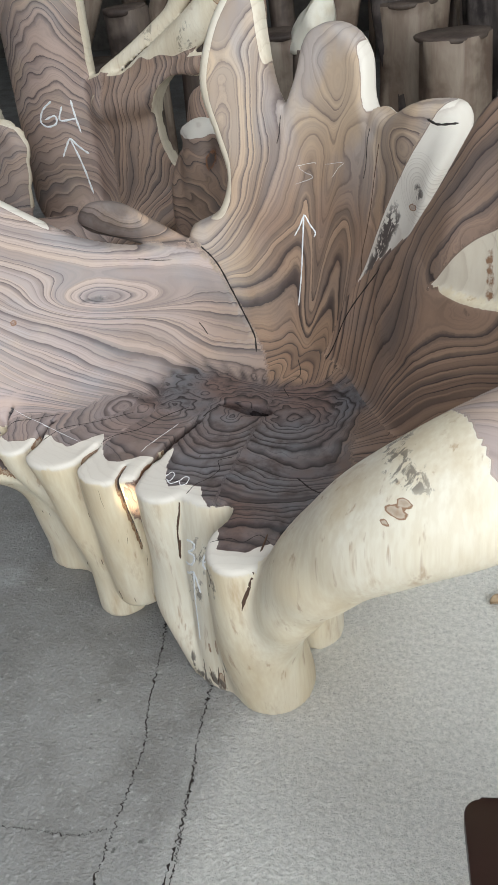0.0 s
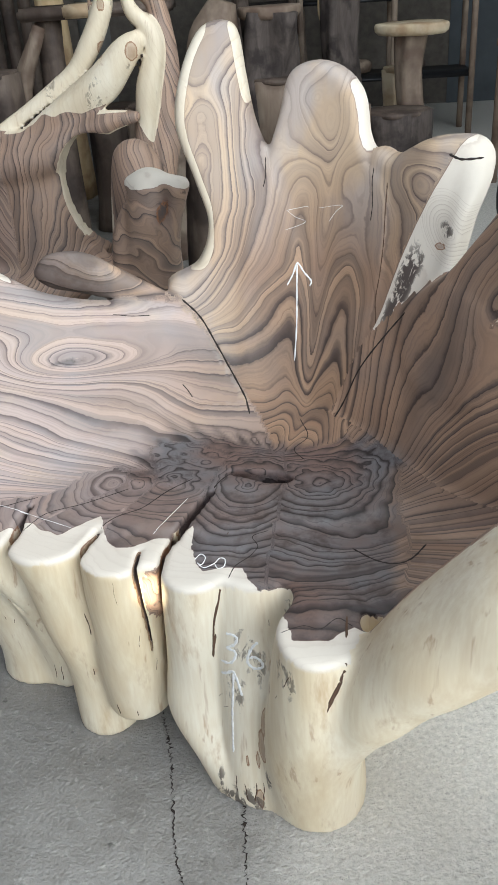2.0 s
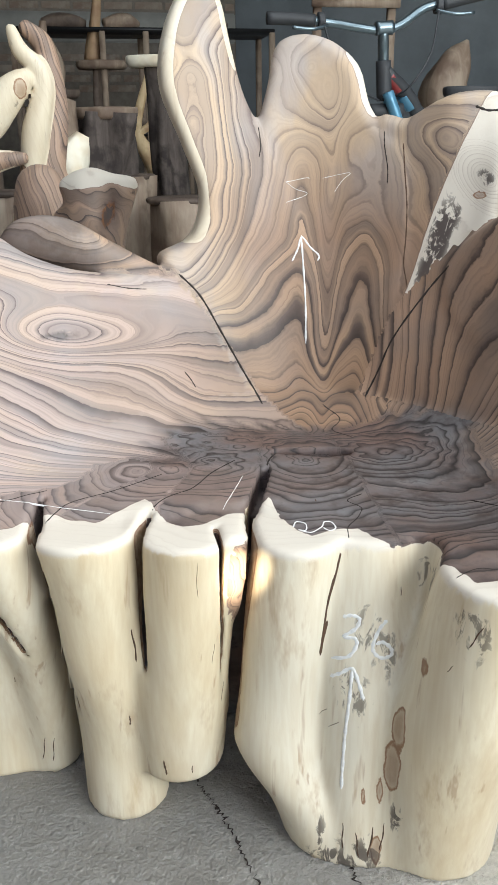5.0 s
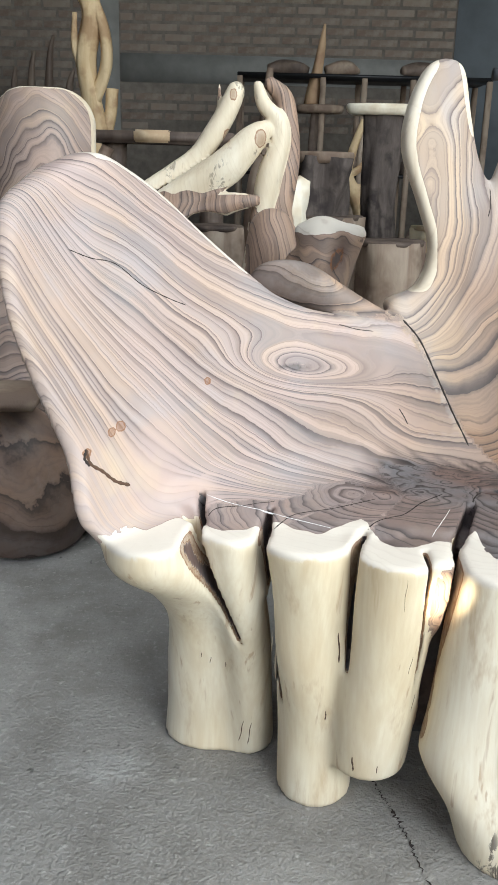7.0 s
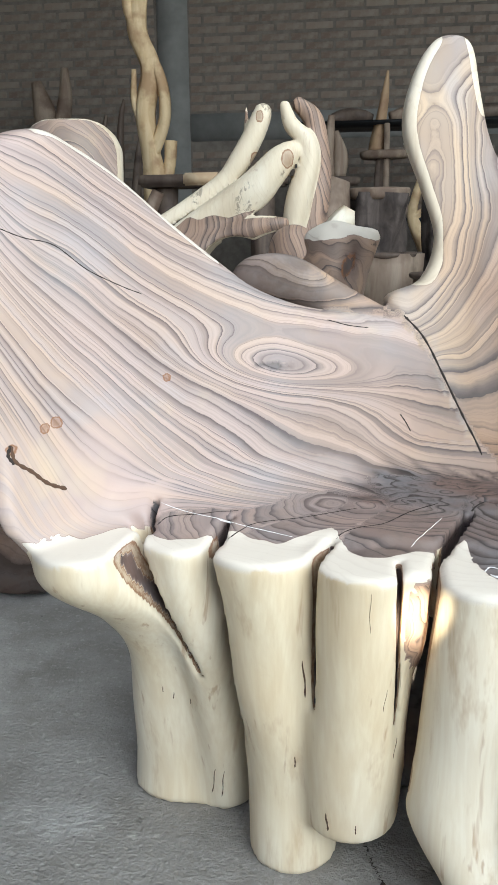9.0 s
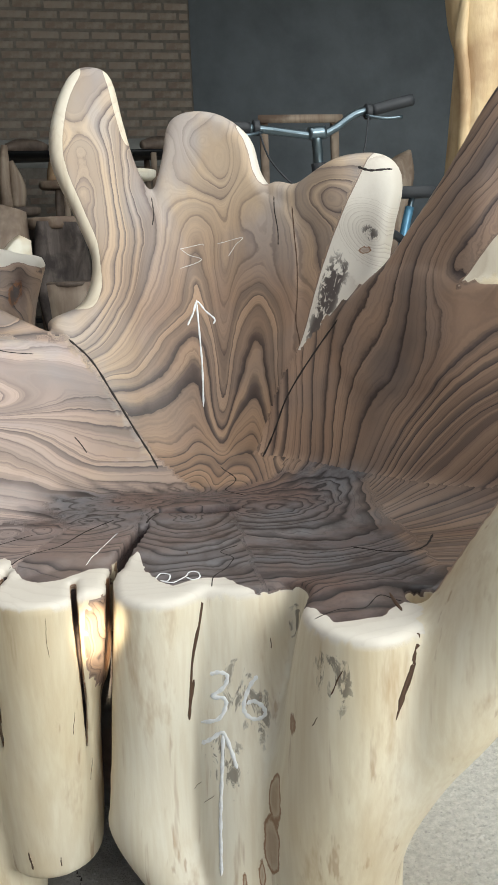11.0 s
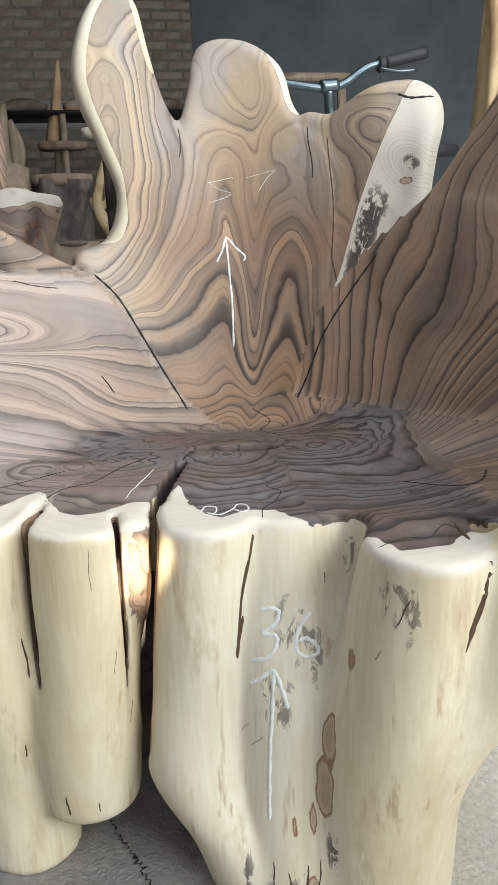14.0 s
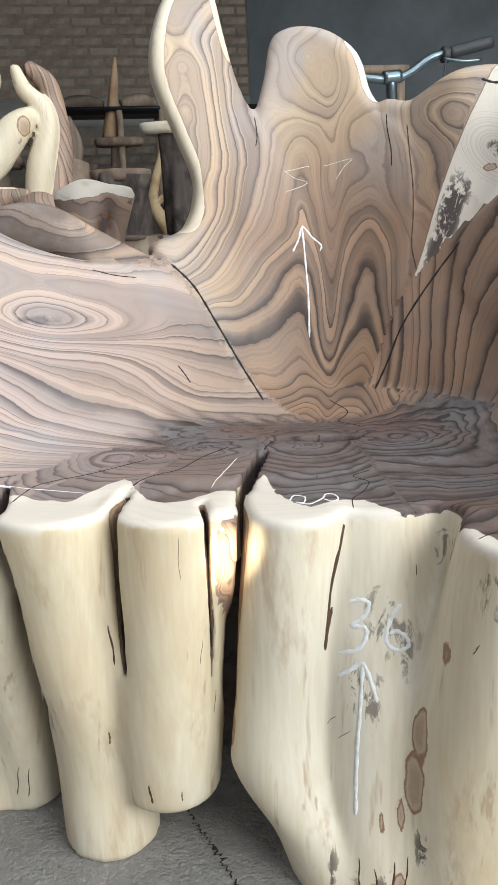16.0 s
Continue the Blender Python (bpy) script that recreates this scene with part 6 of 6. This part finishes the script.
# a steel work table with shelves against the back
rack = thing("shelf_rack", "dark steel shelf rack holding pieces of wood", "rack", at=(0.30, 7.1, 0))
STEEL = plain("dark_steel", (0.045, 0.045, 0.048), 0.5, 0.8, 0.1, 20)
for zz in (0.45, 0.96, 1.64):
    part("shelf", box_mesh(-0.92, 0.92, -0.25, 0.25, zz - 0.025, zz, 0.004), STEEL, rack)
for sx in (-0.90, -0.30, 0.0, 0.35, 0.90):
    for sy in (-0.24, 0.22):
        part("post", box_mesh(sx - 0.02, sx + 0.02, sy - 0.02, sy + 0.02, 0, 1.615, 0.003), GREY_WOOD, rack)
for n, (sx, zz, ln) in enumerate(((-0.55, 1.64, 0.30), (-0.15, 1.64, 0.25), (0.45, 1.64, 0.35), (-0.1, 0.96, 0.25), (0.4, 0.96, 0.3), (0.1, 0.45, 0.3), (0.5, 0.45, 0.3))):
    t = thing("wood_offcut", "small grey wood offcut lying on the rack", "offcut", "offcuts on the rack", (0.30 + sx, 7.05, zz), 10 * n)
    part("piece", limb_mesh([(-ln / 2, 0, 0.045, 0.03), (-ln / 5, 0.02, 0.055, 0.05), (ln / 5, -0.02, 0.055, 0.048), (ln / 2, 0, 0.04, 0.02)], 10, 80 + n, 0.2), GREY_WOOD if n % 2 else DARK_WOOD, t)

# a light wooden frame and rags behind the bicycle
fr = thing("wooden_frame", "bare light wooden frame standing in the shade", "frame", at=(1.37, 5.5, 0))
for sx in (-0.22, 0.22):
    part("post", box_mesh(sx - 0.022, sx + 0.022, -0.02, 0.02, 0, 1.64, 0.003), GREY_WOOD, fr)
part("rail", box_mesh(-0.26, 0.26, -0.045, -0.021, 1.60, 1.645, 0.003), GREY_WOOD, fr)
part("rail", box_mesh(-0.26, 0.26, -0.045, -0.021, 0.75, 0.79, 0.003), GREY_WOOD, fr)
driftwood("pointed brown wood fragment on a post", [[(2.0, 5.6, 0, 0.08), (2.0, 5.6, 0.9, 0.09), (1.98, 5.6, 1.15, 0.14), (2.05, 5.6, 1.32, 0.10), (2.12, 5.6, 1.45, 0.01)]], 90, GREY_WOOD)


# ---- the bicycle ----
def tube(name, points, r, mat, parent, label="", sides=10):
    ob = part(name, limb_mesh([(*p, r) for p in points], sides, 0, 0.0), mat, parent, label)
    ob.matrix_parent_inverse = parent.matrix_world.inverted()
    return ob


BLUE = plain("pale_blue_paint", (0.09, 0.23, 0.34), 0.3, 0.3, 0.05)
RED = plain("red_paint", (0.22, 0.03, 0.03), 0.35, 0, 0.05)
BLACK = plain("black_rubber", (0.030, 0.032, 0.036), 0.6, 0, 0.1)
ALLOY = plain("dark_anodised_metal", (0.17, 0.22, 0.25), 0.28, 0.85, 0.05)
bike = thing("bicycle", "blue and red mountain bicycle with dark flat handlebars", "bicycle", at=(0.96, 3.9, 0))
tube("handlebar", [(0.66, 3.90, 1.345), (0.76, 3.90, 1.335), (0.88, 3.88, 1.315), (0.97, 3.87, 1.308), (1.05, 3.88, 1.335), (1.15, 3.90, 1.395), (1.26, 3.90, 1.415)], 0.0165, ALLOY, bike)
tube("grip", [(0.50, 3.90, 1.350), (0.60, 3.90, 1.348), (0.69, 3.90, 1.343)], 0.024, BLACK, bike, "black ribbed rubber grip", 12)
tube("grip", [(1.22, 3.90, 1.408), (1.30, 3.90, 1.428), (1.40, 3.90, 1.450)], 0.024, BLACK, bike, "black ribbed rubber grip", 12)
for bx, bz in ((0.715, 1.342), (1.20, 1.402)):
    tube("lever_clamp", [(bx - 0.012, 3.895, bz), (bx + 0.012, 3.895, bz)], 0.032, BLACK, bike, "brake lever clamp")
    s = 1 if bx < 1 else -1
    tube("brake_lever", [(bx + 0.02 * s, 3.87, bz - 0.02), (bx - 0.05 * s, 3.84, bz - 0.035), (bx - 0.13 * s, 3.84, bz - 0.03)], 0.007, ALLOY, bike)
tube("stem", [(0.965, 3.87, 1.33), (0.965, 3.87, 1.28), (0.975, 3.89, 1.24), (0.98, 3.90, 1.19)], 0.022, ALLOY, bike)
tube("stem_cap", [(0.93, 3.862, 1.312), (1.00, 3.862, 1.318)], 0.026, ALLOY, bike)
tube("head_tube", [(0.98, 3.90, 1.20), (0.99, 3.90, 1.05)], 0.032, BLACK, bike)
tube("down_tube", [(0.985, 3.90, 1.165), (1.17, 3.98, 1.00), (1.45, 4.2, 0.50)], 0.030, BLACK, bike)
tube("decal", [(1.005, 3.909, 1.148), (1.035, 3.922, 1.122), (1.062, 3.934, 1.098)], 0.0312, RED, bike, "red decal on the frame tube")
tube("decal", [(1.085, 3.944, 1.078), (1.11, 3.955, 1.055), (1.135, 3.966, 1.032)], 0.0312, BLUE, bike, "pale blue decal on the frame tube")
tube("top_tube", [(0.985, 3.92, 1.13), (1.20, 4.08, 1.03), (1.50, 4.25, 0.88)], 0.020, BLACK, bike)
tube("seat_tube", [(1.55, 4.28, 1.03), (1.50, 4.25, 0.85), (1.44, 4.2, 0.42)], 0.022, BLUE, bike)
for s in (-0.06, 0.06):
    tube("fork_leg", [(1.00 + s * 0.3, 3.90 + s, 1.08), (1.065 + s * 0.3, 3.90 + s, 0.92), (1.13 + s * 0.3, 3.90 + s, 0.65), (1.19 + s * 0.3, 3.90 + s, 0.37)], 0.024, BLUE, bike)
tube("fork_crown", [(0.92, 3.89, 1.01), (1.06, 3.87, 1.01)], 0.030, BLACK, bike)
tube("brake_cable", [(0.72, 3.86, 1.32), (0.75, 3.80, 1.20), (0.86, 3.78, 1.08), (0.95, 3.85, 1.05)], 0.004, BLACK, bike)
tube("brake_cable", [(1.19, 3.86, 1.38), (1.14, 3.80, 1.22), (1.06, 3.80, 1.10), (1.02, 3.88, 1.06)], 0.004, BLACK, bike)
sad = part("saddle", slab_mesh(0.15, 0.075, 0.05, 4), BLACK, bike)
sad.location = (0.62, 0.40, 1.125)
tube("seat_post", [(1.55, 4.28, 1.02), (1.57, 4.295, 1.08)], 0.015, ALLOY, bike)


def wheel(cx, cy, turn):
    bm = bmesh.new()
    major, minor = 0.335, 0.028
    rows = []
    for i in range(40):
        a = 2 * math.pi * i / 40
        ring = []
        for j in range(8):
            b = 2 * math.pi * j / 8
            r = major + minor * math.cos(b)
            ring.append(bm.verts.new((r * math.cos(a), minor * math.sin(b), r * math.sin(a))))
        rows.append(ring)
    for i in range(40):
        for j in range(8):
            bm.faces.new((rows[i][j], rows[(i + 1) % 40][j], rows[(i + 1) % 40][(j + 1) % 8], rows[i][(j + 1) % 8]))
    bmesh.ops.recalc_face_normals(bm, faces=bm.faces)
    tyre = part("wheel", bm, BLACK, bike, "black knobbly tyre")
    tyre.location, tyre.rotation_euler = (cx - 0.96, cy - 3.9, 0.363), (0, 0, radians(turn))
    bm = bmesh.new()
    for i in range(14):
        a = 2 * math.pi * i / 14
        limb_mesh([(0.02 * math.cos(a), 0.01 * (-1) ** i, 0.02 * math.sin(a), 0.0025), (0.31 * math.cos(a), 0, 0.31 * math.sin(a), 0.0025)], 5, 0, 0, 1.0, bm)
    limb_mesh([(0, -0.045, 0, 0.022), (0, 0.045, 0, 0.022)], 10, 0, 0, 1.0, bm)
    part("spokes", bm, ALLOY, tyre)


wheel(1.19, 3.90, 20)
wheel(1.90, 4.50, 36)
tube("chain_stay", [(1.44, 4.2, 0.42), (1.90, 4.50, 0.363)], 0.014, BLUE, bike)
tube("seat_stay", [(1.52, 4.26, 0.9), (1.90, 4.50, 0.363)], 0.011, BLUE, bike)

# ---- small things near the camera ----
BROWN = plain("dark_brown_lacquer", (0.055, 0.022, 0.015), 0.4, 0, 0.1, 12)
tb = thing("side_table", "dark brown lacquered table with rounded corners", "table", at=(0.525, 0.735, 0), turn=10)


def rounded_board(x0, x1, y0, y1, z0, z1, r):
    bm = bmesh.new()
    loop = []
    for cx, cy, a0 in ((x1 - r, y1 - r, 0), (x0 + r, y1 - r, 90), (x0 + r, y0 + r, 180), (x1 - r, y0 + r, 270)):
        loop += [(cx + r * math.cos(radians(a0 + 15 * i)), cy + r * math.sin(radians(a0 + 15 * i))) for i in range(7)]
    rings = [[bm.verts.new((x, y, z)) for x, y in loop] for z in (z0, z1)]
    n = len(loop)
    for i in range(n):
        bm.faces.new((rings[0][i], rings[0][(i + 1) % n], rings[1][(i + 1) % n], rings[1][i]))
    bm.faces.new(rings[0][::-1])
    bm.faces.new(rings[1])
    bmesh.ops.bevel(bm, geom=[e for e in bm.edges if e.verts[0].co.z == e.verts[1].co.z], offset=0.004, segments=2, affect="EDGES")
    return bm


part("tabletop", rounded_board(0.0, 0.62, -0.45, 0.0, 0.425, 0.45, 0.022), BROWN, tb)
for sx in (0.06, 0.56):
    for sy in (-0.40, -0.06):
        part("leg", box_mesh(sx - 0.02, sx + 0.02, sy - 0.02, sy + 0.02, 0, 0.425, 0.003), BROWN, tb)

LEAF = plain("dry_leaf", (0.46, 0.33, 0.20), 0.8, 0, 0.2, 60)
bm = bmesh.new()
grid = [[bm.verts.new(((u / 6 - 0.5) * 0.055, w * 0.018 * math.sin(math.pi * (0.08 + 0.84 * u / 6)), 0.004 + 0.007 * abs(w) + 0.006 * math.sin(u * 1.1) ** 2)) for w in (-1, -0.5, 0, 0.5, 1)] for u in range(7)]
for u in range(6):
    for w in range(4):
        bm.faces.new((grid[u][w], grid[u + 1][w], grid[u + 1][w + 1], grid[u][w + 1]))
lf = part("dry_leaf", bm, LEAF)
lf.location, lf.rotation_euler = (0.559, 1.509, 0.0), (0, 0, radians(25))
lf.modifiers.new("thickness", "SOLIDIFY").thickness = 0.0012
tagged(lf, "curled dry brown leaf on the concrete floor", "leaf")

# a beam of sun through a gap in the roof, on the torn root between the front legs
beam = bpy.data.lights.new("sunbeam", "SPOT")
beam.energy, beam.spot_size, beam.spot_blend, beam.shadow_soft_size, beam.color = 4200, radians(0.55), 0.6, 0.01, (1.0, 0.84, 0.60)
beam_ob = new("sunbeam", beam)
beam_ob.matrix_world = look((-0.12, -1.5, 2.45), (-0.128, 1.270, 0.400))
